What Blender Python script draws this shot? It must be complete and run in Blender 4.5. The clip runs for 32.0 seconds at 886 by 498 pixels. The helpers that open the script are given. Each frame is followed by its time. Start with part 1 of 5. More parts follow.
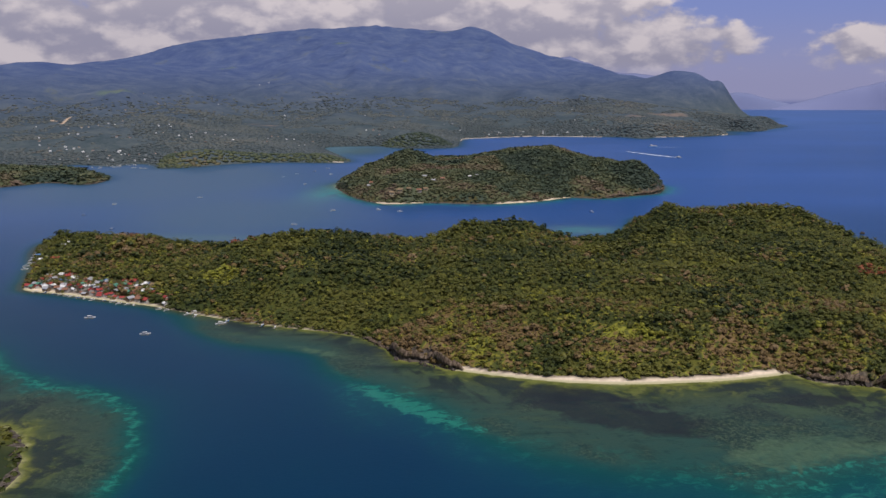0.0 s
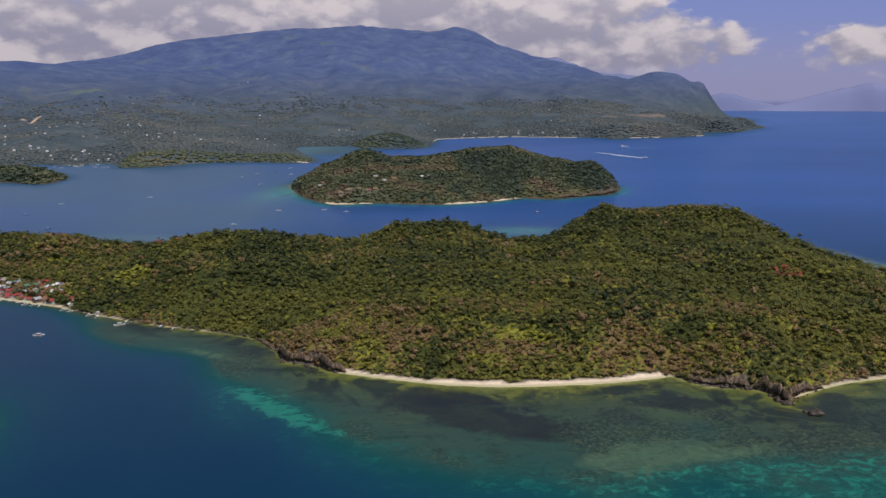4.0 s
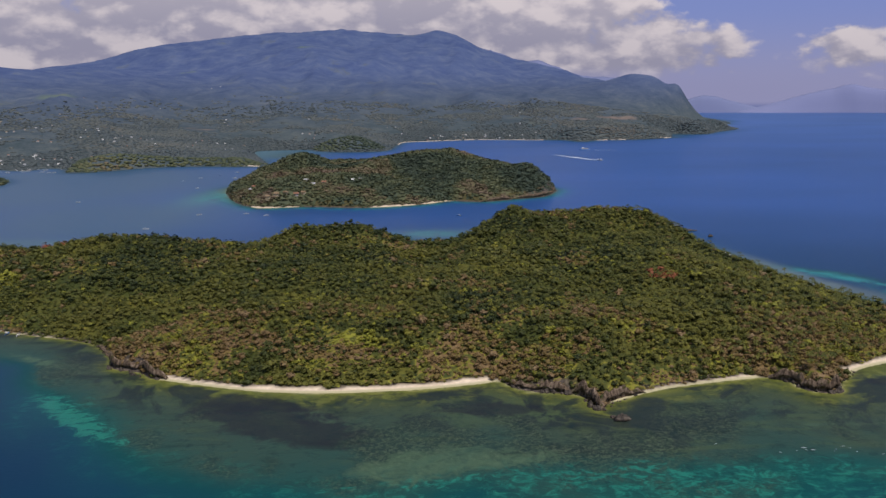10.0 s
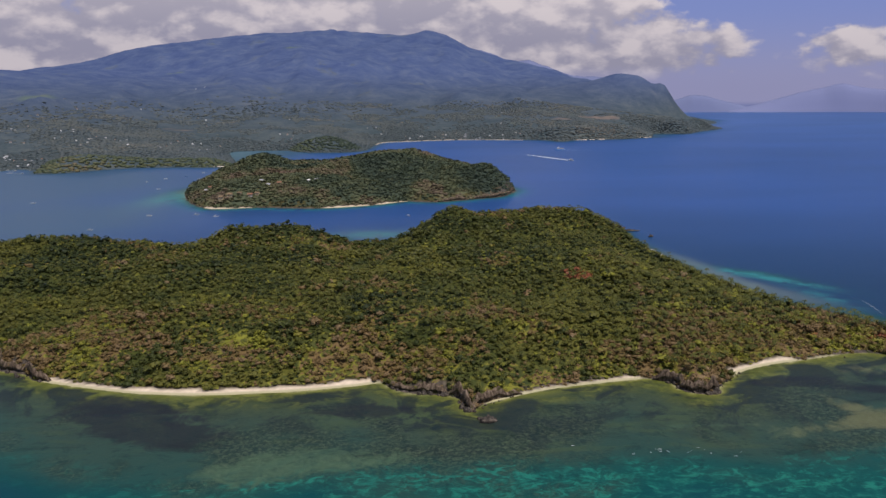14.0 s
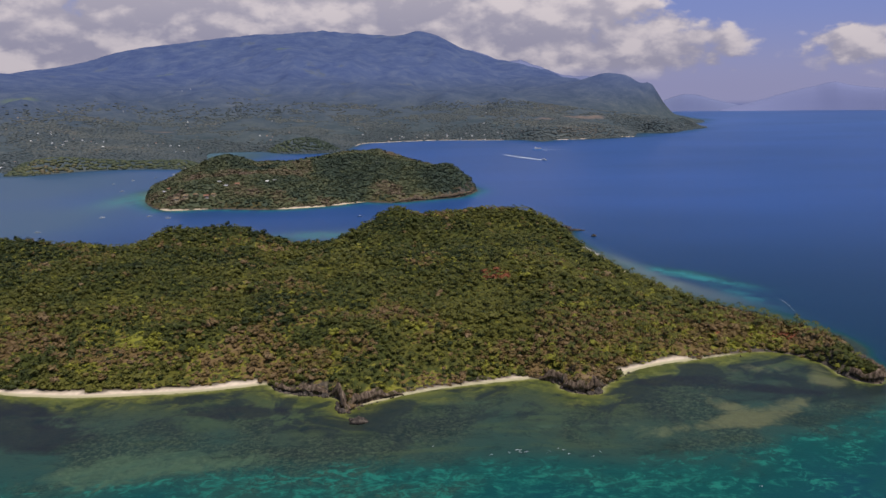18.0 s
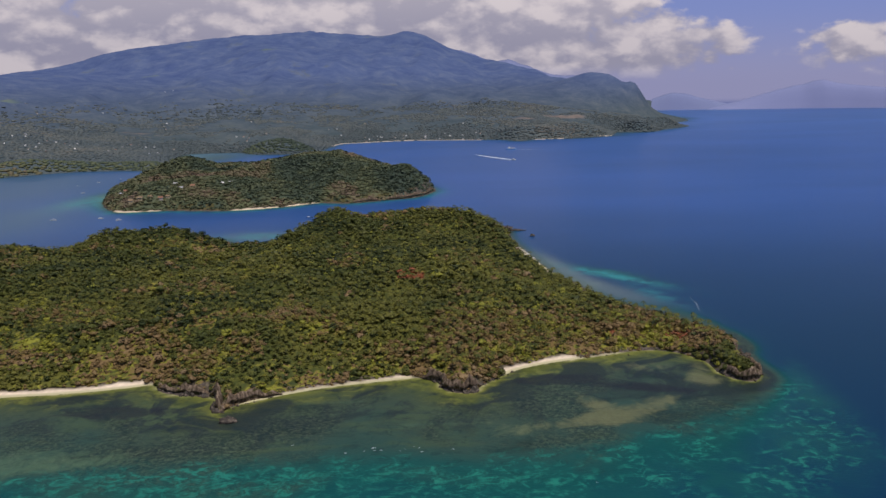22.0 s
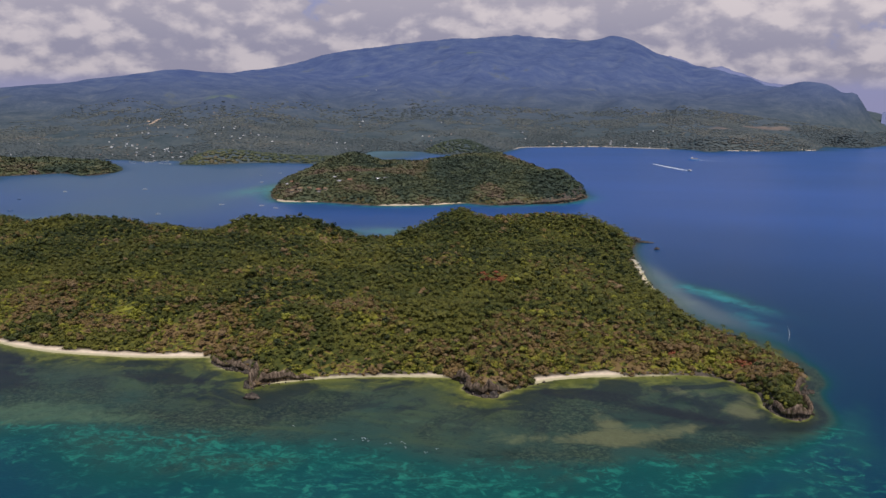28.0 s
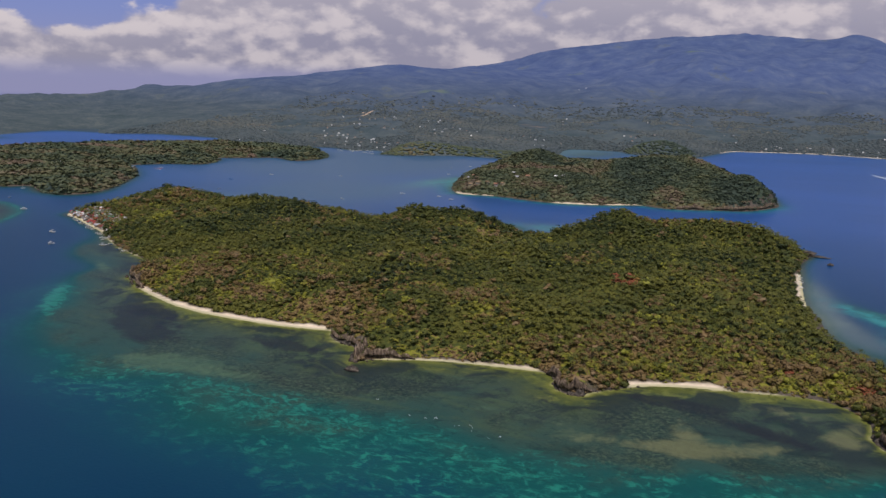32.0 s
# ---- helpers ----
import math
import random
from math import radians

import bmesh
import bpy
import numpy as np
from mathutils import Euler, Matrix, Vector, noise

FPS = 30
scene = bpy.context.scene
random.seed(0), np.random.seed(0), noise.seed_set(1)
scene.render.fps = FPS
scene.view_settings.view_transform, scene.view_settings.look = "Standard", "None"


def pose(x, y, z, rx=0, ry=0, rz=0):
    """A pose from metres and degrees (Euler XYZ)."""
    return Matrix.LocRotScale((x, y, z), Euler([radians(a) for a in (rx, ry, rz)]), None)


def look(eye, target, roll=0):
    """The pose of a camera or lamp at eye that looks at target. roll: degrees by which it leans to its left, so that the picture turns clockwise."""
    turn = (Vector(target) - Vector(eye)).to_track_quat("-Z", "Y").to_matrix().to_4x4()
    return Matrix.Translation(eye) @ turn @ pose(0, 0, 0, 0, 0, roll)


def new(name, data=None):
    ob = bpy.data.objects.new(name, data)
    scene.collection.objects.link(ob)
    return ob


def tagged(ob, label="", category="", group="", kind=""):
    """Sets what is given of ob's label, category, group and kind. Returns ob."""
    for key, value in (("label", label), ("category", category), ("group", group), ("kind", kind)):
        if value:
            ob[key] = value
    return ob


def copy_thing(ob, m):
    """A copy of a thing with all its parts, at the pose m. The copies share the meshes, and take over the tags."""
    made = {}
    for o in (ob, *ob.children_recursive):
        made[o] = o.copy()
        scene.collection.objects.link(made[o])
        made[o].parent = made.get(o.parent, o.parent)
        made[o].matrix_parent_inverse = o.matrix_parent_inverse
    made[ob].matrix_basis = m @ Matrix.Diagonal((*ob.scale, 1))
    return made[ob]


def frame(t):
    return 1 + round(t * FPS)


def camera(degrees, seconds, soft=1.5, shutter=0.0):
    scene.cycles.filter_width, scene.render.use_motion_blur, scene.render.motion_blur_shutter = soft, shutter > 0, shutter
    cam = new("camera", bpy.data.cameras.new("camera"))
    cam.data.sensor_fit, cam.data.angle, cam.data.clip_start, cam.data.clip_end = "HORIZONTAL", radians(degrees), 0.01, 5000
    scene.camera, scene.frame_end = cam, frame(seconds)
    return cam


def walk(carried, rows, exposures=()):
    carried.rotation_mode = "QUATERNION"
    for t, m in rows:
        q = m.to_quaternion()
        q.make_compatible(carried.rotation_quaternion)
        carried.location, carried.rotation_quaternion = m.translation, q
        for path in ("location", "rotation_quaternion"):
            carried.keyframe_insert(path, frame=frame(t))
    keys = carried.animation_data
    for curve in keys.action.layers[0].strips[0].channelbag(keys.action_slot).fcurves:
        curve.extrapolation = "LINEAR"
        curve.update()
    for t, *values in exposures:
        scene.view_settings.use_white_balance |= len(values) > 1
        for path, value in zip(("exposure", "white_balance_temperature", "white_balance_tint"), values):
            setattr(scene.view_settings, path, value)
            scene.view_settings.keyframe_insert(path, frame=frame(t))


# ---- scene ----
cam = camera(56.17, 32.0)
ROWS = [
    (0, 1.07, -6.00, 135.55, 78.855, 0.286, -0.110),
    (0.5, 7.57, -5.97, 135.48, 78.821, 0.273, -0.077),
    (1, 14.13, -5.81, 135.43, 78.805, 0.187, -0.126),
    (1.5, 20.64, -5.43, 135.39, 78.787, 0.096, -0.178),
    (2, 27.22, -4.91, 135.35, 78.792, 0.181, -0.282),
    (2.5, 33.98, -4.34, 135.32, 78.817, 0.139, -0.314),
    (3, 40.93, -3.68, 135.24, 78.846, 0.129, -0.372),
    (3.5, 47.93, -2.83, 135.10, 78.856, 0.117, -0.403),
    (5.5, 75.51, 1.59, 133.86, 78.983, 0.230, -0.565),
    (6, 82.39, 2.42, 133.69, 79.003, 0.230, -0.601),
    (6.5, 89.24, 2.96, 133.53, 79.024, 0.259, -0.580),
    (7, 96.08, 3.24, 133.36, 79.039, 0.264, -0.608),
    (7.5, 102.86, 3.38, 133.19, 79.061, 0.323, -0.621),
    (8, 109.67, 3.52, 133.01, 79.113, 0.446, -0.656),
    (8.5, 116.45, 3.90, 132.87, 79.099, 0.338, -0.633),
    (9, 123.26, 4.41, 132.74, 79.105, 0.353, -0.655),
    (9.5, 130.12, 4.95, 132.63, 79.112, 0.379, -0.621),
    (10, 137.06, 5.42, 132.56, 79.127, 0.422, -0.628),
    (10.5, 143.94, 5.74, 132.51, 79.127, 0.451, -0.614),
    (11, 150.80, 5.93, 132.50, 79.126, 0.451, -0.625),
    (11.5, 157.61, 5.96, 132.51, 79.122, 0.460, -0.617),
    (12, 164.46, 5.83, 132.53, 79.120, 0.464, -0.627),
    (12.5, 171.31, 5.63, 132.54, 79.123, 0.487, -0.610),
    (13, 178.21, 5.50, 132.53, 79.150, 0.637, -0.576),
    (13.5, 185.06, 5.72, 132.48, 79.122, 0.512, -0.603),
    (14, 191.92, 6.04, 132.42, 79.129, 0.533, -0.610),
    (14.5, 198.78, 6.33, 132.35, 79.140, 0.605, -0.591),
    (16.5, 225.88, 7.01, 131.72, 79.167, 0.638, -0.524),
    (17, 232.54, 7.04, 131.65, 79.168, 0.614, -0.518),
    (17.5, 239.07, 6.92, 131.57, 79.164, 0.690, -0.510),
    (18, 245.66, 6.72, 131.50, 79.163, 0.859, -0.506),
    (18.5, 252.38, 6.60, 131.59, 79.137, 0.668, -0.472),
    (19, 259.10, 6.39, 131.69, 79.124, 0.692, -0.457),
    (19.5, 265.75, 6.02, 131.79, 79.117, 0.676, -0.421),
    (20, 272.37, 5.42, 131.91, 79.109, 0.695, -0.442),
    (20.5, 279.02, 4.63, 132.04, 79.104, 0.688, -0.424),
    (21, 285.77, 3.64, 132.18, 79.075, 0.743, -0.491),
    (21.5, 292.59, 2.42, 132.22, 79.126, 1.062, -0.634),
    (22, 299.54, 1.34, 132.28, 79.130, 1.117, -0.631),
    (22.5, 306.27, 0.57, 132.39, 79.127, 1.008, -0.560),
    (23, 312.87, 0.15, 132.45, 79.123, 1.006, -0.553),
    (23.5, 319.31, 0.10, 132.46, 79.126, 0.883, 0.390),
    (24, 325.68, 0.41, 132.41, 79.135, 0.812, 1.043),
    (24.5, 331.94, 1.03, 132.32, 79.138, 0.723, 1.683),
    (25, 338.16, 1.82, 132.19, 79.149, 0.538, 3.113),
    (25.5, 344.48, 2.70, 132.09, 79.199, 0.455, 4.955),
    (27.5, 370.25, 6.65, 131.26, 79.490, -0.081, 12.210),
    (28, 376.55, 7.69, 131.12, 79.503, -0.335, 13.974),
    (28.5, 382.79, 8.86, 131.04, 79.452, -0.534, 15.929),
    (29, 388.90, 10.07, 130.99, 79.370, -0.785, 17.872),
    (29.5, 394.96, 11.23, 130.95, 79.301, -0.953, 19.803),
    (30, 401.12, 12.34, 130.96, 79.304, -1.016, 21.974),
    (30.5, 407.48, 13.29, 130.99, 79.164, -1.250, 23.987),
    (31, 414.09, 14.25, 131.09, 79.097, -1.369, 26.052),
    (31.5, 420.89, 15.27, 131.24, 79.045, -1.409, 27.720),
    (32, 427.82, 16.31, 131.40, 79.080, -1.616, 29.056),
]
walk(cam, [(t, pose(x, y, z, rx, ry, rz)) for t, x, y, z, rx, ry, rz in ROWS], ((0, 0.0, 6440, 16), (32, 0.0, 6440, 16)))

# ---- light ----
SUN_EL, SUN_AZ = 62.0, 152.0   # height of the sun, and compass bearing from +y over +x
world = bpy.data.worlds.new("sky")
scene.world = world
world.use_nodes = True


class Nodes:
    """A small helper that adds nodes to a tree and links them."""

    def __init__(self, tree):
        self.t = tree
        tree.nodes.clear()

    def add(self, kind, values=None, **props):
        n = self.t.nodes.new(kind)
        for k, v in props.items():
            setattr(n, k, v)
        for k, v in (values or {}).items():
            if isinstance(v, bpy.types.NodeSocket):
                self.t.links.new(v, n.inputs[k])
            else:
                n.inputs[k].default_value = v
        return n

    def math(self, op, a, b=0.0, c=0.0, clamp=False):
        n = self.add("ShaderNodeMath", operation=op, use_clamp=clamp)
        for i, v in enumerate((a, b, c)):
            if isinstance(v, bpy.types.NodeSocket):
                self.t.links.new(v, n.inputs[i])
            else:
                n.inputs[i].default_value = v
        return n.outputs[0]

    def mix(self, fac, a, b, mode="MIX"):
        n = self.add("ShaderNodeMix", data_type="RGBA", blend_type=mode, clamp_factor=True)
        for i, v in ((0, fac), (6, a), (7, b)):
            if isinstance(v, bpy.types.NodeSocket):
                self.t.links.new(v, n.inputs[i])
            else:
                n.inputs[i].default_value = (*v, 1.0) if isinstance(v, tuple) and len(v) == 3 else v
        return n.outputs[2]

    def ramp(self, fac, stops, interp="LINEAR"):
        n = self.add("ShaderNodeValToRGB", {"Fac": fac})
        r = n.color_ramp
        r.interpolation = interp
        while len(r.elements) < len(stops):
            r.elements.new(0.5)
        for e, (p, c) in zip(r.elements, stops):
            e.position = p
            e.color = (*c, 1.0) if len(c) == 3 else c
        return n.outputs[0]

    def step(self, v, lo, hi):
        n = self.add("ShaderNodeMapRange", {"Value": v, "From Min": lo, "From Max": hi}, interpolation_type="SMOOTHSTEP")
        return n.outputs[0]

    def noise(self, vec, scale, detail=4.0, rough=0.55, dist=0.0, out=0):
        return self.add("ShaderNodeTexNoise", {"Vector": vec, "Scale": scale, "Detail": detail, "Roughness": rough, "Distortion": dist}).outputs[out]


def build_world():
    w = Nodes(world.node_tree)
    way = w.add("ShaderNodeTexCoord").outputs["Generated"]
    sky = w.add("ShaderNodeTexSky", sky_type="NISHITA", sun_disc=False, sun_elevation=radians(SUN_EL), sun_rotation=radians(SUN_AZ), altitude=100.0, air_density=1.0, dust_density=1.2, ozone_density=2.0)
    xyz = w.add("ShaderNodeSeparateXYZ", {"Vector": way})
    x, y, z = xyz.outputs
    el = w.math("MULTIPLY", w.math("ARCSINE", z), 180 / math.pi)
    az = w.math("MULTIPLY", w.math("ARCTAN2", x, y), 180 / math.pi)
    flat = w.add("ShaderNodeCombineXYZ", {"X": w.math("MULTIPLY", az, 0.1), "Y": w.math("MULTIPLY", el, 0.17), "Z": 3.7}).outputs[0]
    def billow(shift):
        """Heaped cumulus: rounded cells at two sizes on broad drifts."""
        q = w.add("ShaderNodeVectorMath", {0: flat, 1: shift}, operation="ADD").outputs[0]
        bent = w.add("ShaderNodeVectorMath", {0: q, 1: w.add("ShaderNodeVectorMath", {0: w.noise(q, 3.2, 4.0, 0.6, 0.0, 1), "Scale": 0.34}, operation="SCALE").outputs[0]}, operation="ADD").outputs[0]
        cells = [w.add("ShaderNodeTexVoronoi", {"Vector": bent, "Scale": k, "Smoothness": 0.55}, feature="SMOOTH_F1").outputs["Distance"] for k in (2.3, 5.6)]
        fluff = w.noise(q, 9.0, 6.0, 0.62, 0.2)
        out = w.math("MULTIPLY_ADD", cells[0], -0.62, w.math("MULTIPLY_ADD", cells[1], -0.30, 0.86))
        return w.math("MULTIPLY_ADD", fluff, 0.24, out)
    big = w.noise(flat, 1.3, 2.0, 0.5)
    puff = billow((0.0, 0.0, 0.0))
    # cumulus bank: deep towards the west, thinning out eastwards, its base above the ridge
    bank = w.math("SUBTRACT", 1.0, w.math("MULTIPLY", w.step(az, -1.0, 24.0), 0.86))
    thick = bank
    west = w.step(az, -52.0, -37.0)
    bank = w.math("MULTIPLY", bank, w.math("MULTIPLY_ADD", west, 0.92, 0.08))
    top = w.math("ADD", w.math("MULTIPLY_ADD", west, 1.3, 2.1), w.math("MULTIPLY", bank, 6.8))
    low = w.step(el, 0.0, 1.6)
    high = w.math("SUBTRACT", 1.0, w.step(w.math("SUBTRACT", el, top), -1.6, 1.6))
    dens = w.math("ADD", w.math("MULTIPLY", big, 0.55), w.math("MULTIPLY", puff, 0.75))
    dens = w.math("ADD", dens, w.math("MULTIPLY", thick, 0.36))
    dens = w.math("ADD", dens, w.math("MULTIPLY", w.math("SUBTRACT", high, 1.0), 0.5))
    mask = w.math("MULTIPLY", w.step(dens, 0.665, 0.82), low)
    lit = billow((0.05, 0.13, 0.0))
    edge = w.step(w.math("ADD", w.math("SUBTRACT", puff, lit), w.math("MULTIPLY", w.math("SUBTRACT", puff, 0.62), 0.45)), -0.20, 0.22)
    shade = w.math("ADD", w.math("MULTIPLY", edge, 0.66), w.math("MULTIPLY", w.step(w.math("SUBTRACT", el, w.math("MULTIPLY", bank, 2.0)), 0.5, 5.5), 0.34))
    cloud = w.mix(shade, (0.285, 0.280, 0.350), (0.70, 0.64, 0.615))
    base = w.mix(1.0, sky.outputs[0], (0.085, 0.082, 0.078), "MULTIPLY")
    low_air = w.mix(w.step(el, -0.5, 5.5), (0.27, 0.28, 0.455), (0.185, 0.245, 0.53))
    base = w.mix(w.math("MULTIPLY", w.math("SUBTRACT", 1.0, w.step(el, 6.0, 26.0)), 0.9), base, low_air)
    sky_col = w.mix(w.math("MULTIPLY", mask, 0.92), base, cloud)
    # the open sea past the end of the water sheet, up to the hazy horizon
    sea = w.mix(w.step(el, -1.5, -0.85), (0.060, 0.104, 0.290), sky_col)
    bg = w.add("ShaderNodeBackground", {"Color": sea, "Strength": 1.0})
    out = w.add("ShaderNodeOutputWorld", {"Surface": bg.outputs[0]})


build_world()
lamp = bpy.data.lights.new("sun", "SUN")
lamp.energy, lamp.angle, lamp.color = 3.5, radians(0.6), (1.0, 0.95, 0.87)
sun = new("sun", lamp)
a, e = radians(SUN_AZ), radians(SUN_EL)
sun.matrix_world = look((0, 0, 900), (-math.sin(a) * math.cos(e), -math.cos(a) * math.cos(e), 900 - math.sin(e)))


# ---- number helpers ----
def lattice(ix, iy, seed):
    h = (ix.astype(np.int64) * 374761393 + iy.astype(np.int64) * 668265263 + seed * 1442695041) & 0x7FFFFFFF
    h = ((h ^ (h >> 13)) * 1274126177) & 0x7FFFFFFF
    return ((h ^ (h >> 16)) & 0xFFFF) / 65535.0


def value_noise(x, y, seed):
    ix, iy = np.floor(x), np.floor(y)
    fx, fy = x - ix, y - iy
    fx, fy = fx * fx * (3 - 2 * fx), fy * fy * (3 - 2 * fy)
    a, b = lattice(ix, iy, seed), lattice(ix + 1, iy, seed)
    c, d = lattice(ix, iy + 1, seed), lattice(ix + 1, iy + 1, seed)
    return (a * (1 - fx) + b * fx) * (1 - fy) + (c * (1 - fx) + d * fx) * fy


def fbm(x, y, size, octaves=4, seed=1, ridged=False, gain=0.5):
    out, amp, total = 0.0, 1.0, 0.0
    for o in range(octaves):
        n = value_noise(x / size, y / size, seed + o)
        out = out + amp * (1 - np.abs(2 * n - 1) if ridged else n)
        total += amp
        amp, size = amp * gain, size * 0.5
    return out / total


def smooth(v, lo, hi):
    v = np.clip((v - lo) / (hi - lo), 0, 1)
    return v * v * (3 - 2 * v)


def outline(points, steps=6, closed=True):
    """A smooth line through the plan's corners."""
    p = np.array(points, float)
    n = len(p)
    out = []
    for i in range(n if closed else n - 1):
        if closed:
            a, b, c, d = p[(i - 1) % n], p[i], p[(i + 1) % n], p[(i + 2) % n]
        else:
            a, b, c, d = p[max(i - 1, 0)], p[i], p[i + 1], p[min(i + 2, n - 1)]
        for k in range(steps):
            t = k / steps
            out.append(0.5 * (2 * b + (c - a) * t + (2 * a - 5 * b + 4 * c - d) * t * t + (3 * b - a - 3 * c + d) * t ** 3))
    return np.array(out)


def inland(x, y, line):
    """Distance from a closed coast line: plus on land, minus at sea."""
    best = np.full(x.shape, 1e9)
    inside = np.zeros(x.shape, bool)
    q = np.roll(line, -1, axis=0)
    for (ax, ay), (bx, by) in zip(line, q):
        dx, dy = bx - ax, by - ay
        t = np.clip(((x - ax) * dx + (y - ay) * dy) / (dx * dx + dy * dy + 1e-9), 0, 1)
        best = np.minimum(best, (x - ax - t * dx) ** 2 + (y - ay - t * dy) ** 2)
        if ay != by:
            cross = ((ay > y) != (by > y)) & (x < (bx - ax) * (y - ay) / (by - ay) + ax)
            inside ^= cross
    return np.where(inside, 1, -1) * np.sqrt(best)


def near_line(x, y, line):
    best = np.full(x.shape, 1e9)
    for (ax, ay), (bx, by) in zip(line[:-1], line[1:]):
        dx, dy = bx - ax, by - ay
        t = np.clip(((x - ax) * dx + (y - ay) * dy) / (dx * dx + dy * dy + 1e-9), 0, 1)
        best = np.minimum(best, (x - ax - t * dx) ** 2 + (y - ay - t * dy) ** 2)
    return np.sqrt(best)


def hump(x, y, cx, cy, rx, ry, turn=0.0):
    c, s = math.cos(radians(turn)), math.sin(radians(turn))
    u, v = (x - cx) * c + (y - cy) * s, -(x - cx) * s + (y - cy) * c
    return np.exp(-((u / rx) ** 2 + (v / ry) ** 2))


def mesh_from(name, verts, faces, material, attrs=None, flat=True):
    """A mesh from arrays, with vertex attributes."""
    me = bpy.data.meshes.new(name)
    verts, faces = np.asarray(verts, np.float32), np.asarray(faces, np.int32)
    k = faces.shape[1]
    me.vertices.add(len(verts))
    me.vertices.foreach_set("co", verts.ravel())
    me.loops.add(faces.size)
    me.loops.foreach_set("vertex_index", faces.ravel())
    me.polygons.add(len(faces))
    me.polygons.foreach_set("loop_start", np.arange(0, faces.size, k, dtype=np.int32))
    me.polygons.foreach_set("loop_total", np.full(len(faces), k, np.int32))
    for key, val in (attrs or {}).items():
        a = me.attributes.new(key, "FLOAT", "POINT")
        a.data.foreach_set("value", np.asarray(val, np.float32))
    me.update(calc_edges=True)
    me.validate()
    if not flat:
        me.polygons.foreach_set("use_smooth", np.ones(len(faces), bool))
    if material:
        me.materials.append(material)
    return me


def grid_faces(nx, ny):
    i = np.arange(nx * ny).reshape(ny, nx)
    return np.stack([i[:-1, :-1], i[:-1, 1:], i[1:, 1:], i[1:, :-1]], -1).reshape(-1, 4)


# ---- the plan: coasts ----
MAIN = outline([(-285, 545), (-255, 533), (-232, 522), (-200, 508), (-180, 499), (-150, 481), (-118, 464), (-85, 450), (-60, 441), (-42, 430), (-29, 412), (-21, 394), (-6, 388), (2, 379), (12, 375), (28, 369), (46, 363), (62, 359), (85, 357),
                (109, 358), (133, 361), (158, 367), (166, 369.5), (173, 360), (184, 355), (196, 353), (202, 347), (203.5, 338), (206.5, 333.5), (210, 340), (220, 347), (235, 355.5), (248, 361), (262, 365), (278, 369), (290, 371), (299, 366),
                (300.5, 356), (307, 351), (314, 350), (318, 358), (326, 368), (336, 379), (352, 388), (366, 393), (384, 399), (398, 404), (412, 404), (422, 397), (429, 385), (430, 369)]
               + [(435, 360), (442, 357), (448, 367), (446, 390), (453, 414), (450, 432), (442, 455), (430, 475), (416, 493), (404, 515), (394, 560), (384, 590), (375, 651), (366, 725), (368, 770), (360, 796), (340, 815), (300, 838), (240, 850), (203, 842),
                  (186, 800), (168, 755), (146, 736), (118, 730), (104, 756), (62, 772), (28, 756), (-6, 728), (-40, 716), (-80, 716), (-150, 700), (-225, 715), (-280, 745), (-330, 755), (-352, 725), (-343, 680), (-318, 625), (-300, 580)])
SECOND = outline([(-145, 1140), (-130, 1075), (-104, 1008), (-74, 960), (-55, 953), (-12, 962), (30, 954), (67, 951), (120, 972), (158, 1002), (195, 993), (240, 1018), (272, 1036), (290, 1072), (298, 1108), (289, 1160), (272, 1220), (235, 1290), (180, 1340), (100, 1370), (0, 1350), (-80, 1290), (-130, 1210)])
WEST = outline([(-526, 634), (-508, 660), (-448, 633), (-404, 638), (-408, 690), (-503, 818), (-577, 880), (-628, 913), (-624, 946), (-606, 978), (-568, 1012), (-598, 1080), (-632, 1106), (-600, 1150), (-566, 1190), (-508, 1165), (-494, 1200), (-508, 1262), (-566, 1336), (-640, 1395), (-720, 1400),
                (-800, 1340), (-900, 1240), (-985, 1120), (-1000, 1040), (-1045, 975), (-1090, 880), (-1000, 740), (-850, 630), (-640, 600)])
NEAR_W = outline([(-150, 255), (-156, 285), (-172, 310), (-212, 330), (-295, 415), (-335, 468), (-365, 500), (-430, 510), (-500, 400), (-420, 250), (-260, 150), (-175, 200)])
LAND = outline([(-1330, 960), (-1392, 1204), (-1480, 1420), (-1465, 1530), (-1310, 1415), (-1234, 1489), (-1116, 1544), (-1000, 1500), (-930, 1452), (-800, 1470), (-700, 1460), (-640, 1475), (-575, 1445), (-550, 1490), (-505, 1460), (-472, 1398), (-425, 1418), (-370, 1482), (-290, 1500), (-174, 1492), (-190, 1600),
                (-220, 1700), (-258, 1870), (-150, 1900), (-110, 1850), (-60, 1826), (24, 1850), (45, 2040), (60, 2145), (114, 2180), (255, 2235), (360, 2215), (480, 2185), (512, 2122), (560, 2176), (640, 2185), (770, 2258), (838, 2465), (875, 2420), (930, 2425), (1000, 2540), (1112, 2690)]
               + [(1125, 2770), (1010, 2840), (1110, 2960), (1250, 3140), (1320, 3520), (1410, 4300), (1380, 5200), (-3200, 5200), (-3400, 1000), (-2300, 700)])
BEACHES = [outline(p, 5, False) for p in (
    [(10, 377), (28, 369), (62, 359), (85, 357), (109, 358), (133, 361), (165, 370)],
    [(216, 345), (235, 355.5), (262, 365), (288, 371)],
    [(333, 377), (346, 385), (358, 391), (368, 394)],
    [(368, 394), (384, 399), (412, 404)],
    [(-283, 547), (-255, 533), (-232, 522), (-200, 508), (-180, 499)],
    [(-180, 499), (-150, 481), (-118, 464), (-85, 450), (-44, 432)],
    [(385, 590), (375, 651), (370, 690)])]
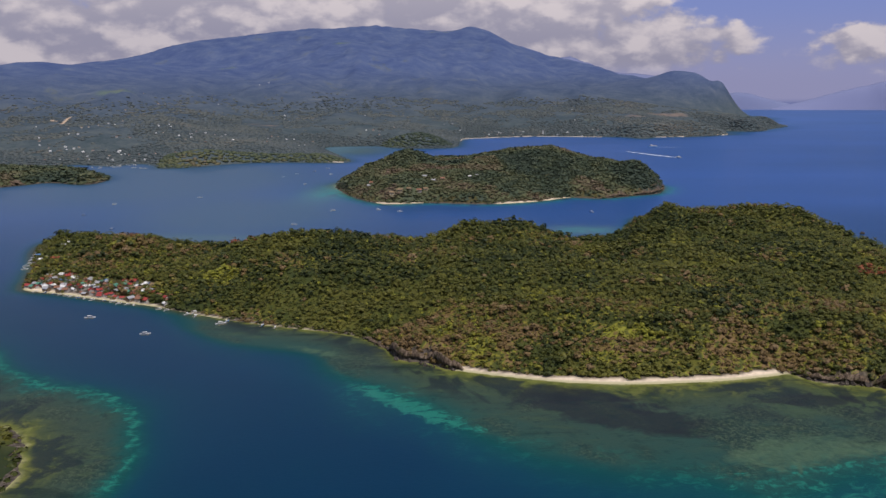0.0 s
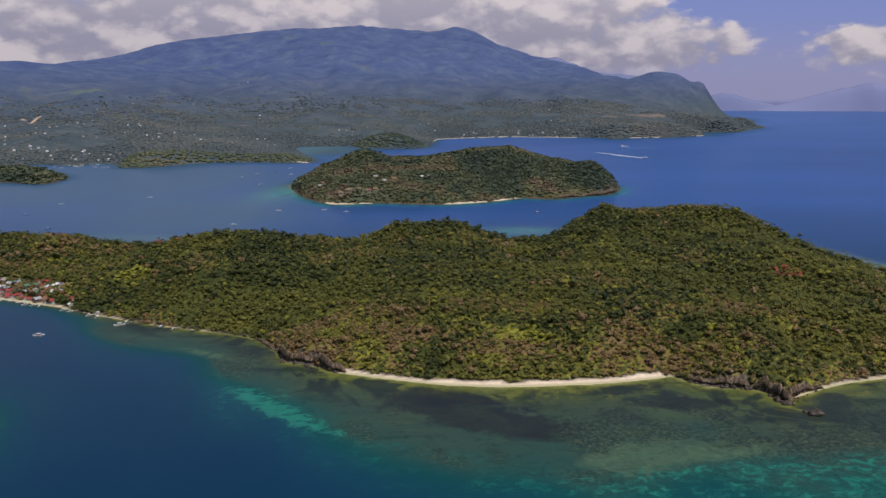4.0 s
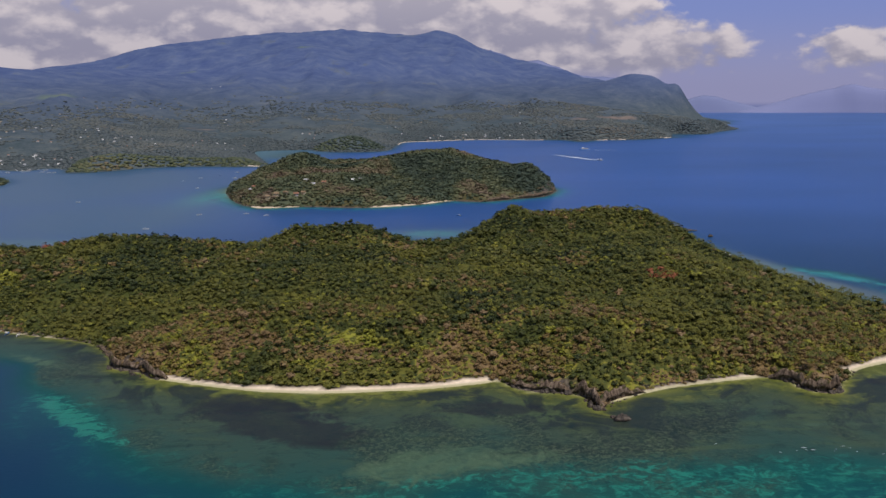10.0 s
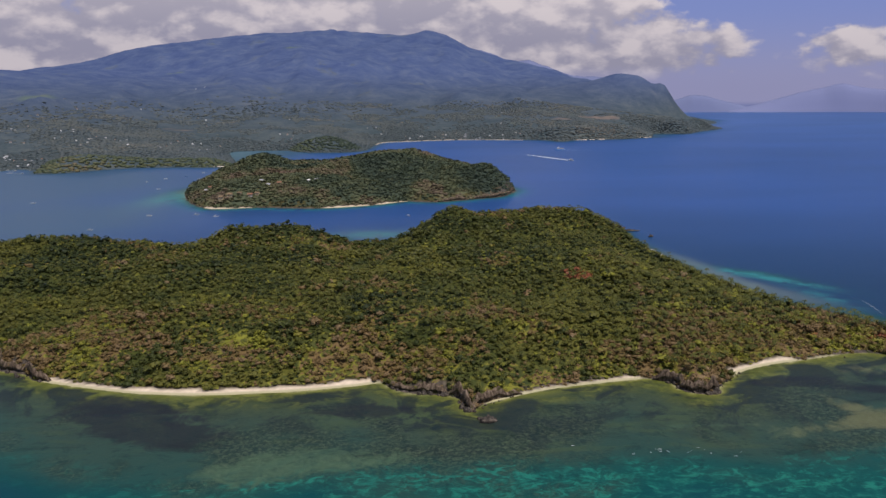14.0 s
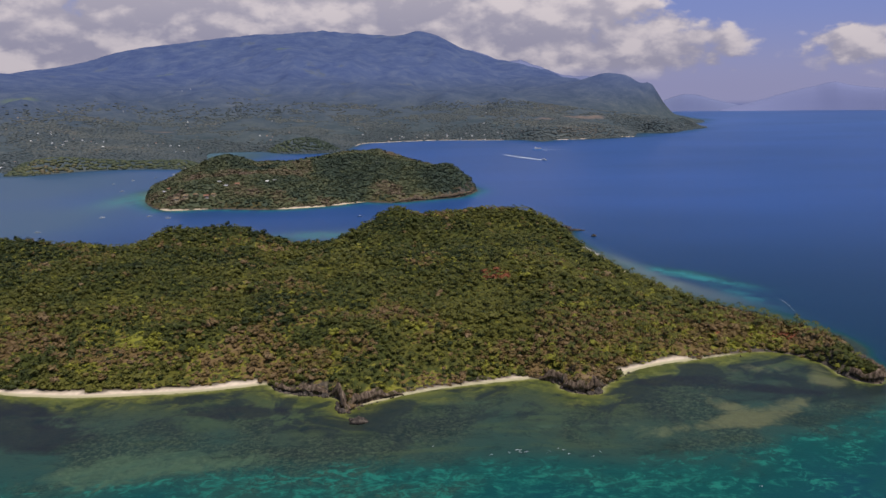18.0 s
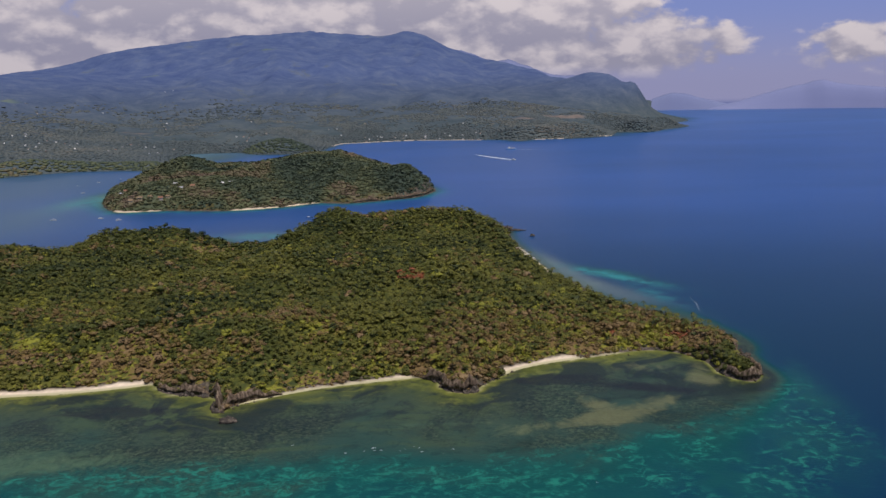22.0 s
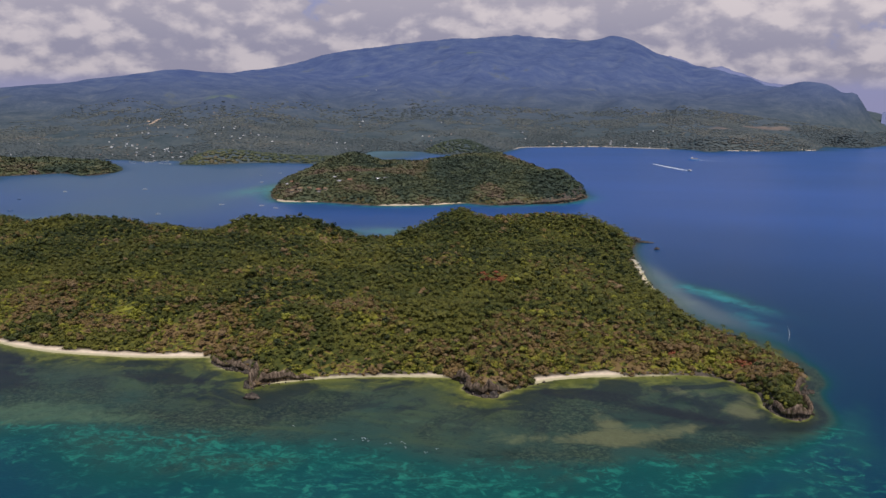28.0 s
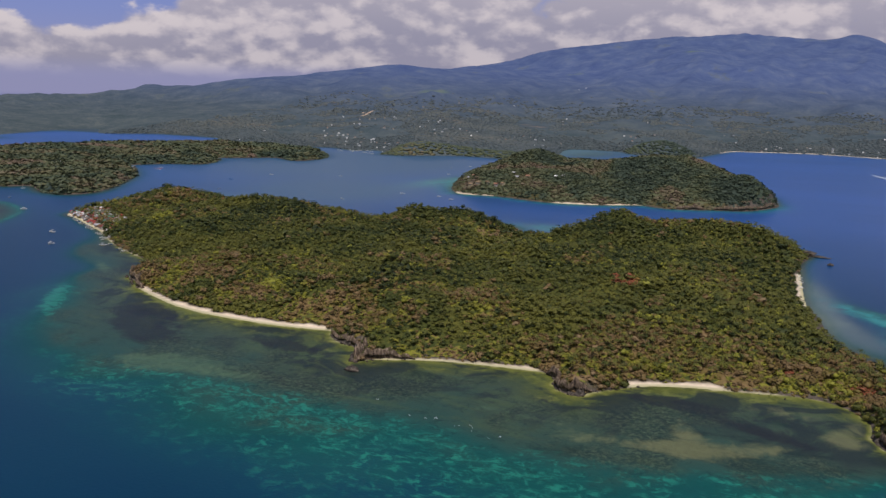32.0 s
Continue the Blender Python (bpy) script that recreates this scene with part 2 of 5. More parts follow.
BEACH_WIDTH = (4.6, 3.2, 4.2, 1.3, 3.4, 1.2, 4.0)
BEACH2 = [outline(p, 5, False) for p in ([(-76, 962), (-55, 953), (-14, 962)], [(67, 951), (120, 972)], [(126, 980), (158, 1002)])]


def coast_sand(x, y):
    """1 on sand, 0 elsewhere."""
    s = np.zeros(x.shape)
    for line, w in zip(BEACHES, BEACH_WIDTH):
        s = np.maximum(s, 1 - smooth(near_line(x, y, line) + 5.0 * (fbm(x, y, 15, 3, 5) - 0.5), w - 0.8, w + 0.8))
    return s


def main_height(x, y, d, sand):
    """Ground of the forested island in the foreground."""
    n = fbm(x, y, 60, 4, 11) - 0.5
    crest = 6 + 6.5 * smooth(d, 10, 90)
    h = crest + 9 * n + 7 * smooth(d, 12, 50) * (fbm(x, y, 34, 3, 15) - 0.5)
    h += 13 * hump(x, y, -98, 632, 72, 50) + 6 * hump(x, y, -245, 660, 40, 40)
    h += 18 * hump(x, y, 202, 746, 30, 48) + 12 * hump(x, y, 290, 772, 58, 50) + 9 * hump(x, y, 340, 752, 26, 45) + 8 * hump(x, y, 52, 722, 45, 35)
    h -= 4.6 * smooth(y, 540, 660)
    h += 5 * hump(x, y, 54, 712, 42, 34) + 9 * hump(x, y, 18, 690, 20, 28) + 6 * hump(x, y, 96, 718, 15, 28) + 6 * hump(x, y, 172, 715, 20, 36) + 3 * hump(x, y, 200, 740, 26, 40)
    h -= 17 * hump(x, y, 128, 712, 24, 105) + 13 * hump(x, y, -196, 640, 30, 75) + 2 * hump(x, y, -10, 660, 30, 50)
    h -= 7 * hump(x, y, 400, 480, 45, 90) + 7 * hump(x, y, 375, 640, 30, 110)
    h += 4 * hump(x, y, 205, 372, 28, 18) + 3 * hump(x, y, 430, 395, 16, 22) + 5 * hump(x, y, 2, 402, 24, 16)
    h += 9 * hump(x, y, 192, 359, 22, 9, -20) + 8 * hump(x, y, 308, 366, 14, 9) + 9 * hump(x, y, -4, 392, 18, 10, -40) + 8 * hump(x, y, 437, 385, 12, 10)
    cliff = smooth(d, 0.3, 4.0 + 3 * (fbm(x, y, 18, 3, 3)))
    beach_rise = 0.5 * smooth(d, 0, 4) + 1.0 * smooth(d, 3, 9) + (h - 1.5) * smooth(d, 8, 40)
    rocky = (0.45 + 0.2 * n) * h * cliff + (0.55 - 0.2 * n) * h * smooth(d, 4, 45)
    far_sand = 1 - smooth(near_line_all(x, y), 6, 26)
    out = rocky * (1 - far_sand) + beach_rise * far_sand
    village = hump(x, y, -240, 568, 48, 45)
    out = out * (1 - 0.75 * village)
    return np.where(d > 0, np.maximum(out, 0.15 * np.minimum(d, 3)), np.maximum(-4, d * 0.35))


def near_line_all(x, y):
    s = np.full(x.shape, 1e9)
    for line in BEACHES:
        s = np.minimum(s, near_line(x, y, line))
    return s


# ---- materials ----
def material(name):
    m = bpy.data.materials.new(name)
    m.use_nodes = True
    return m, Nodes(m.node_tree)


def finish(n, color, rough=0.7, spec=0.3, bump=None, strength=0.4, dist=0.3, metal=0.0):
    vals = {"Base Color": color if isinstance(color, bpy.types.NodeSocket) else (*color, 1.0), "Roughness": rough, "Specular IOR Level": spec, "Metallic": metal}
    if bump is not None:
        vals["Normal"] = n.add("ShaderNodeBump", {"Height": bump, "Strength": strength, "Distance": dist}).outputs[0]
    b = n.add("ShaderNodeBsdfPrincipled", vals)
    n.add("ShaderNodeOutputMaterial", {"Surface": b.outputs[0]})


def attr(n, key):
    return n.add("ShaderNodeAttribute", attribute_name=key).outputs["Fac"]


def here(n):
    return n.add("ShaderNodeNewGeometry").outputs["Position"]


def make_sea():
    m, n = material("sea water")
    p = here(n)
    s = attr(n, "shelf")
    r = attr(n, "reef")
    wob = n.noise(p, 0.03, 5.0, 0.6)
    fine = n.noise(p, 0.14, 5.0, 0.62, 0.6)
    streak = n.noise(n.add("ShaderNodeMapping", {"Vector": p, "Scale": (0.32, 1.0, 1.0), "Rotation": (0, 0, 0.06)}).outputs[0], 0.045, 5.0, 0.62, 0.7)
    s2 = n.math("ADD", s, n.math("MULTIPLY_ADD", n.math("SUBTRACT", wob, 0.5), 0.13, n.math("MULTIPLY", n.math("SUBTRACT", fine, 0.5), 0.07)))
    col = n.ramp(s2, [(0.0, (0.0, 0.025, 0.060)), (0.20, (0.001, 0.036, 0.064)), (0.38, (0.004, 0.050, 0.055)), (0.52, (0.018, 0.060, 0.052)), (0.70, (0.038, 0.062, 0.042)), (0.82, (0.057, 0.075, 0.031)), (0.92, (0.135, 0.145, 0.032)), (1.0, (0.36, 0.34, 0.17))])
    # weed beds and algae flats on the shelf
    band = n.math("MULTIPLY", n.step(s2, 0.52, 0.62), n.math("SUBTRACT", 1.0, n.step(s2, 0.95, 0.99)))
    col = n.mix(n.math("MULTIPLY", n.math("MULTIPLY", n.step(streak, 0.53, 0.64), band), 0.7), col, (0.010, 0.021, 0.018))
    col = n.mix(n.math("MULTIPLY", n.math("MULTIPLY", n.step(streak, 0.46, 0.36), band), 0.4), col, (0.060, 0.092, 0.042))
    algae = n.math("MULTIPLY", n.step(n.noise(p, 0.075, 6.0, 0.66, 1.0), 0.46, 0.56), n.step(s2, 0.74, 0.84))
    col = n.mix(n.math("MULTIPLY", algae, 0.7), col, n.mix(n.step(fine, 0.4, 0.6), (0.075, 0.090, 0.018), (0.150, 0.165, 0.040)))
    beds = n.math("MULTIPLY", n.step(n.noise(p, 0.030, 6.0, 0.64, 0.8), 0.47, 0.55), n.math("MULTIPLY", n.step(s2, 0.60, 0.70), n.math("SUBTRACT", 1.0, n.step(s2, 0.86, 0.93))))
    col = n.mix(n.math("MULTIPLY", beds, 0.85), col, (0.017, 0.026, 0.027))
    meadow = n.step(n.math("MULTIPLY_ADD", n.math("SUBTRACT", n.noise(p, 0.07, 6.0, 0.66, 0.8), 0.5), 1.3, attr(n, "weed")), 0.38, 0.72)
    col = n.mix(n.math("MULTIPLY", meadow, 0.8), col, n.mix(fine, (0.012, 0.014, 0.020), (0.022, 0.027, 0.028)))
    # coral heads, the turquoise slope and pale sand banks
    zone = n.math("MULTIPLY", n.step(s2, 0.46, 0.56), n.math("SUBTRACT", 1.0, n.step(s2, 0.70, 0.80)))
    zone = n.math("MULTIPLY", n.math("MULTIPLY", zone, n.math("MULTIPLY_ADD", meadow, -0.6, 1.0)), n.step(n.noise(p, 0.016, 5.0, 0.6, 0.6), 0.45, 0.58))
    coral = n.step(n.noise(p, 0.50, 7.0, 0.82, 0.6), 0.44, 0.62)
    col = n.mix(n.math("MULTIPLY", zone, 0.64), col, n.mix(coral, (0.012, 0.024, 0.020), (0.078, 0.104, 0.064)))
    teal = n.step(n.noise(p, 0.028, 4.0, 0.6, 0.3), 0.36, 0.60)
    col = n.mix(n.math("MULTIPLY", n.math("MULTIPLY_ADD", teal, 0.6, 0.4), n.math("MULTIPLY", r, 0.86)), col, (0.004, 0.066, 0.062))
    grain = n.add("ShaderNodeMapping", {"Vector": p, "Scale": (0.75, 1.0, 1.0), "Rotation": (0, 0, -0.6)}).outputs[0]
    slope = n.math("MULTIPLY", n.step(n.noise(grain, 0.22, 6.0, 0.72, 0.6), 0.49, 0.63), n.math("MULTIPLY", r, n.step(n.noise(p, 0.035, 3.0, 0.6), 0.40, 0.58)))
    col = n.mix(n.math("MULTIPLY", slope, 0.85), col, (0.014, 0.175, 0.130))
    patch = n.step(n.math("MULTIPLY_ADD", n.math("SUBTRACT", n.noise(grain, 0.20, 7.0, 0.74, 0.8), 0.5), 2.2, attr(n, "coral")), 0.62, 1.0)
    col = n.mix(n.math("MULTIPLY", patch, 0.8), col, n.mix(fine, (0.008, 0.130, 0.105), (0.026, 0.215, 0.150)))
    col = n.mix(n.math("MULTIPLY", n.step(n.noise(p, 0.16, 5.0, 0.7, 0.5), 0.52, 0.66), n.math("MULTIPLY", n.step(s2, 0.3, 0.6), 0.4)), col, (0.006, 0.020, 0.022))
    bank = n.step(n.math("MULTIPLY_ADD", n.math("SUBTRACT", n.noise(p, 0.09, 7.0, 0.68, 0.9), 0.5), 1.5, attr(n, "sandy")), 0.40, 0.95)
    col = n.mix(n.math("MULTIPLY", bank, 0.66), col, n.mix(n.step(n.add("ShaderNodeSeparateXYZ", {"Vector": p}).outputs[0], 290.0, 360.0), n.mix(fine, (0.058, 0.108, 0.062), (0.088, 0.148, 0.086)), n.mix(fine, (0.110, 0.120, 0.056), (0.165, 0.170, 0.084))))
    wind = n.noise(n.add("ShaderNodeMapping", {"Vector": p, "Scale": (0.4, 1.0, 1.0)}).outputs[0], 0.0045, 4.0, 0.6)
    col = n.mix(n.math("MULTIPLY", n.step(wind, 0.42, 0.7), n.math("MULTIPLY", n.step(s, 0.3, 0.0), 0.12)), col, (0.010, 0.050, 0.150))
    # open water out in the strait: haze growing with distance, put into the colour
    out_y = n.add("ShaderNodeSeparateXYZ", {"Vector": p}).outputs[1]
    far_haze = n.math("MULTIPLY", n.math("SUBTRACT", 1.0, r), n.math("MULTIPLY", n.step(out_y, 400.0, 1050.0), n.math("MULTIPLY", n.step(s, 0.80, 0.10), n.math("MULTIPLY_ADD", wind, 0.9, 0.32))))
    col = n.mix(far_haze, col, n.mix(n.step(out_y, 1300.0, 3600.0), (0.019, 0.078, 0.275), (0.040, 0.108, 0.320)))
    # sheltered water greyed: the reflected sky is put into the colour
    col = n.mix(n.math("MULTIPLY", attr(n, "bay_sheen"), n.step(s, 0.75, 0.2)), col, (0.038, 0.090, 0.150))
    col = n.mix(n.math("MULTIPLY", attr(n, "pale"), n.math("MULTIPLY_ADD", wob, 0.8, 0.3)), col, n.mix(n.step(n.add("ShaderNodeSeparateXYZ", {"Vector": p}).outputs[0], 320.0, 360.0), (0.078, 0.152, 0.150), (0.125, 0.165, 0.150)))
    col = n.mix(n.math("MULTIPLY", attr(n, "lagoon"), n.step(n.noise(p, 0.07, 5.0, 0.65, 0.4), 0.36, 0.58)), col, (0.020, 0.215, 0.215))
    wave = n.add("ShaderNodeMapping", {"Vector": p, "Scale": (1.0, 1.6, 1.0), "Rotation": (0, 0, 0.5)}).outputs[0]
    gloss = n.math("SUBTRACT", 0.12, n.math("MULTIPLY", n.step(s, 0.05, 0.45), 0.09))
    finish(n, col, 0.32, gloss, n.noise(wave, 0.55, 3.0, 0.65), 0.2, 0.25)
    return m


def make_ground():
    m, n = material("island ground")
    p = here(n)
    sand = attr(n, "sand")
    up = n.add("ShaderNodeSeparateXYZ", {"Vector": n.add("ShaderNodeNewGeometry").outputs["Normal"]}).outputs[2]
    z = n.add("ShaderNodeSeparateXYZ", {"Vector": p}).outputs[2]
    soil = n.ramp(n.noise(p, 0.15, 6.0, 0.65), [(0.3, (0.040, 0.042, 0.014)), (0.55, (0.080, 0.070, 0.028)), (0.75, (0.13, 0.10, 0.05))])
    rock = n.ramp(n.noise(n.add("ShaderNodeMapping", {"Vector": p, "Scale": (1, 1, 0.45)}).outputs[0], 0.45, 8.0, 0.7), [(0.3, (0.022, 0.019, 0.016)), (0.5, (0.080, 0.066, 0.054)), (0.72, (0.21, 0.17, 0.135))])
    col = n.mix(n.step(up, 0.86, 0.66), soil, rock)
    col = n.mix(n.math("SUBTRACT", 1.0, n.step(z, 0.5, 1.8)), col, rock)
    beach = n.ramp(n.noise(p, 0.5, 5.0, 0.6), [(0.3, (0.60, 0.49, 0.36)), (0.7, (0.78, 0.66, 0.50))])
    beach = n.mix(n.math("SUBTRACT", 1.0, n.step(z, 0.15, 0.55)), beach, (0.44, 0.40, 0.24))
    col = n.mix(sand, col, beach)
    finish(n, col, 0.9, 0.15, n.noise(p, 0.9, 6.0, 0.7), 0.7, 0.5)
    return m


LEAF = [(0.0, (0.019, 0.029, 0.008)), (0.2, (0.045, 0.055, 0.010)), (0.42, (0.084, 0.084, 0.015)), (0.52, (0.110, 0.108, 0.017)), (0.57, (0.190, 0.195, 0.022)), (0.62, (0.170, 0.165, 0.022)), (0.68, (0.122, 0.088, 0.027)), (0.82, (0.154, 0.100, 0.044)), (0.93, (0.182, 0.130, 0.068)), (1.0, (0.22, 0.066, 0.030))]
# foliage at middle distance: a little haze blue put into the colours
LEAF_THIN_HAZE = [(0.0, (0.024, 0.038, 0.028)), (0.25, (0.042, 0.058, 0.034)), (0.5, (0.078, 0.088, 0.042)), (0.7, (0.105, 0.092, 0.050)), (0.9, (0.130, 0.092, 0.066)), (1.0, (0.135, 0.098, 0.066))]
# mainland foliage: bluish haze put into the leaf colours
LEAF_HAZE = [(0.0, (0.044, 0.060, 0.064)), (0.3, (0.062, 0.077, 0.080)), (0.6, (0.086, 0.096, 0.088)), (0.85, (0.124, 0.110, 0.092)), (1.0, (0.15, 0.125, 0.105))]


def make_leaf(name, span=None, stops=LEAF):
    m, n = material(name)
    p = here(n)
    if span:
        t = n.math("MULTIPLY_ADD", n.add("ShaderNodeObjectInfo").outputs["Random"], span[1] - span[0], span[0])
    else:
        t = attr(n, "tint")
    t = n.math("ADD", t, n.math("MULTIPLY", n.math("SUBTRACT", n.noise(p, 0.9, 3.0, 0.6), 0.5), 0.16))
    col = n.ramp(t, stops)
    col = n.mix(n.step(n.noise(p, 2.2, 2.0, 0.6), 0.42, 0.78), col, n.mix(1.0, col, (1.35, 1.32, 1.2), "MULTIPLY"))
    finish(n, col, 0.62, 0.25)
    return m


def make_plain(name, stops, scale, rough=0.8, spec=0.3, bump=0.3, dist=0.05, metal=0.0):
    m, n = material(name)
    p = n.add("ShaderNodeTexCoord").outputs["Object"]
    v = n.noise(p, scale, 5.0, 0.65)
    finish(n, n.ramp(v, stops), rough, spec, v, bump, dist, metal)
    return m


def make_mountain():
    m, n = material("hazed distant forest")
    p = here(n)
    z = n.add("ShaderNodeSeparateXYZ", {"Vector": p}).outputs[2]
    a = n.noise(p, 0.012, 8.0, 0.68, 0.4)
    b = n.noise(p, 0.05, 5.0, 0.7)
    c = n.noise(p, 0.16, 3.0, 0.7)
    # aerial haze put into the colours: bluish low down, bluer with height
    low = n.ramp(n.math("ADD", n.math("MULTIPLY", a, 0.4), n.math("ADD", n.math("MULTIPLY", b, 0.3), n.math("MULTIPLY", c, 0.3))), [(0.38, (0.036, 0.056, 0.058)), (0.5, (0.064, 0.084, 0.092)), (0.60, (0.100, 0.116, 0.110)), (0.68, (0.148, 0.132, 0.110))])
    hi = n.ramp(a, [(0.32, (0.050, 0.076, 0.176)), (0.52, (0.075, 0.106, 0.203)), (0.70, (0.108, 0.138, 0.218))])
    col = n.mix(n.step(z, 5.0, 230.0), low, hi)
    field = n.math("MULTIPLY", n.step(n.noise(p, 0.006, 2.0, 0.5), 0.66, 0.70), n.step(b, 0.4, 0.6))
    col = n.mix(n.math("MULTIPLY", field, 0.4), col, (0.10, 0.115, 0.085))
    earth = attr(n, "earth")
    col = n.mix(n.math("MULTIPLY", earth, 0.62), col, n.ramp(b, [(0.35, (0.15, 0.11, 0.09)), (0.65, (0.27, 0.20, 0.16))]))
    green = attr(n, "meadow")
    col = n.mix(green, col, (0.115, 0.155, 0.125))
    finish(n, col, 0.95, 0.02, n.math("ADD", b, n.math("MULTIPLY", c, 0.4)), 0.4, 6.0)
    return m


SEA, GROUND, MOUNTAIN = make_sea(), make_ground(), make_mountain()
LEAVES, LEAVES_THIN_HAZE, LEAVES_HAZE = make_leaf("mixed foliage"), make_leaf("thinly hazed foliage", None, LEAF_THIN_HAZE), make_leaf("hazed coastal woodland", None, LEAF_HAZE)
LEAVES_GREEN, LEAVES_OLIVE, LEAVES_DRY = make_leaf("green foliage", (0.10, 0.36)), make_leaf("olive foliage", (0.38, 0.62)), make_leaf("dry foliage", (0.70, 0.90))
LEAVES_PALM = make_leaf("palm foliage", (0.25, 0.55))
BARK = make_plain("bark", [(0.3, (0.06, 0.045, 0.035)), (0.7, (0.17, 0.14, 0.11))], 3.0, 0.9)
ROCK = make_plain("limestone", [(0.3, (0.022, 0.020, 0.018)), (0.5, (0.075, 0.064, 0.054)), (0.75, (0.20, 0.165, 0.13))], 1.6, 0.95, 0.1, 0.9, 0.6)


# ---- sea ----
SANDBANK_EAST = outline([(361, 346), (367, 338), (375, 333), (386, 334), (401, 343), (396, 330), (382, 319), (372, 312), (357, 312), (341, 310), (322, 304), (322, 309), (341, 316), (357, 322), (361, 334)], 3)
SANDBANK_MID = outline([(104, 276), (112, 288), (124, 297), (136, 300), (152, 301), (170, 297), (190, 293), (176, 283), (163, 279), (150, 276), (136, 272), (121, 268)], 3)
SHOAL_COVE, SHOAL_POINT, SHOAL_BEACH = outline([(380, 383), (390, 388), (405, 387), (408, 376), (401, 369), (390, 369)], 3), outline([(423, 386), (428, 384), (429, 368), (429, 358), (418, 352), (411, 362)], 3), outline([(83, 331), (92, 333), (103, 324), (101, 320), (89, 324)], 3)
REEF_EDGE = np.array([(-60, 372), (-44, 359), (-12, 341), (9, 322), (23, 307), (60, 289), (110, 272), (170, 282), (217, 290), (268, 285), (312, 284), (352, 291), (392, 307), (434, 330), (462, 366), (480, 420)], float)


def build_sea():
    xs = np.concatenate([np.linspace(-7000, -720, 40, endpoint=False), np.arange(-720, 640, 5.0), np.linspace(640, 7000, 50)])
    ys = np.concatenate([np.linspace(-6000, 60, 16, endpoint=False), np.arange(60, 900, 4.5), np.arange(900, 1420, 9.0), np.linspace(1420, 2400, 60, endpoint=False), np.linspace(2400, 7000, 30)])
    x, y = np.meshgrid(xs, ys)
    d = -inland(x, y, MAIN)
    wob = fbm(x, y, 70, 3, 21) - 0.5
    # the shelf is broad off the south coast, narrow by the village, middling on the east
    reach = 9 + 24 * smooth(x, -200, -100) * (1 - smooth(x, 385, 462)) * (1 - smooth(y, 490, 600)) + 48 * smooth(x, -40, 60) * (1 - smooth(x, 385, 462)) * (1 - smooth(y, 400, 520))
    reach = reach + 34 * smooth(x, 370, 400) * hump(x, y, 430, 590, 200, 75) + 22 * hump(x, y, 150, 800, 60, 50) + 30 * hump(x, y, -230, 760, 70, 40)
    k = np.clip(np.maximum(d, 0) / reach + 0.25 * wob * smooth(d, 5, 40), 0, 60)
    shelf = np.where(k < 1, 1 - 0.45 * k ** 0.42, 0.55 * np.exp(-(k - 1) * 2.4))
    lee = smooth(x, -205, -130) * (1 - smooth(y, 430, 540)) * (1 - smooth(x, 450, 520))
    shelf = lee * shelf + (1 - lee) * np.minimum(shelf, 0.86 * np.exp(-np.maximum(d, 0) / 7.0))
    def other(line, r, top=0.97):
        e = np.maximum(-inland(x, y, line), 0) / r
        return top * np.exp(-e * 1.1)
    shelf = np.maximum(shelf, other(SECOND, 14, 0.80) + 0.30 * hump(x, y, -150, 1100, 55, 120))
    shelf = np.maximum(shelf, other(WEST, 20, 0.72))
    near = np.maximum(-inland(x, y, NEAR_W), 0) / (36 + 14 * wob)
    shelf = np.maximum(shelf, np.where(near < 1, 0.98 - 0.38 * near ** 0.5, 0.6 * np.exp(-(near - 1) * 3)))
    shelf = np.maximum(shelf, other(LAND, 30, 0.70))
    out = np.interp(x, REEF_EDGE[:, 0], REEF_EDGE[:, 1]) - y + 26 * wob
    shelf = np.maximum(shelf, 0.56 * smooth(out, -9, 3) * (1 - smooth(out, 8, 40)) * smooth(x, 30, 90) * (1 - smooth(x, 210, 300)))
    shelf = np.maximum(shelf, 0.66 * hump(x, y, -170, 1760, 90, 170))
    reef = smooth(out, -6, 12) * (1 - smooth(out, 10 + 12 * smooth(x, 30, 160) + 24 * smooth(x, 160, 300), 58 + 45 * smooth(x, 110, 260))) * smooth(x, -55, -38) * (0.42 + 0.58 * smooth(x, 130, 235)) * (1 - smooth(x, 455, 478)) * (1 - 0.5 * hump(x, y, 60, 300, 25, 25))
    reef = np.maximum(reef, 1.1 * hump(x, y, -16, 338, 42, 11, -45)) + np.exp(-((near - 1.05) / 0.16) ** 2)
    reef = np.maximum(reef, 1.6 * hump(x, y, 428, 580, 36, 9, -51))
    coral = 1.1 * hump(x, y, -12, 330, 56, 10, -43) + 0.66 * smooth(out, 0, 12) * (1 - smooth(out, 28, 70)) * smooth(x, 60, 110) * (1 - smooth(x, 330, 400)) + 0.9 * np.exp(-((near - 1.10) / 0.14) ** 2)
    sandy = 0.85 * hump(x, y, -60, 405, 40, 6, -30) + 0.6 * hump(x, y, 300, 316, 60, 5, 5) + 0.62 * hump(x, y, 70, 335, 50, 4, -6) + 0.6 * hump(x, y, 250, 342, 45, 4, 10)
    for line, lean in ((SANDBANK_EAST, 1.0), (SANDBANK_MID, 0.8), (SHOAL_COVE, 0.6), (SHOAL_POINT, 0.85), (SHOAL_BEACH, 0.7)):
        sandy = np.maximum(sandy, lean * smooth(inland(x, y, line), -12, 9))
    pale = np.clip(1.0 * hump(x, y, 393, 600, 9, 75, 12) + 0.85 * hump(x, y, 414, 535, 11, 45, 28) + 0.8 * hump(x, y, -215, 742, 75, 16, -8) + 0.95 * hump(x, y, -150, 1060, 30, 100) + 0.9 * hump(x, y, -230, 1800, 90, 160) + 0.9 * hump(x, y, 132, 770, 42, 26), 0, 0.9)
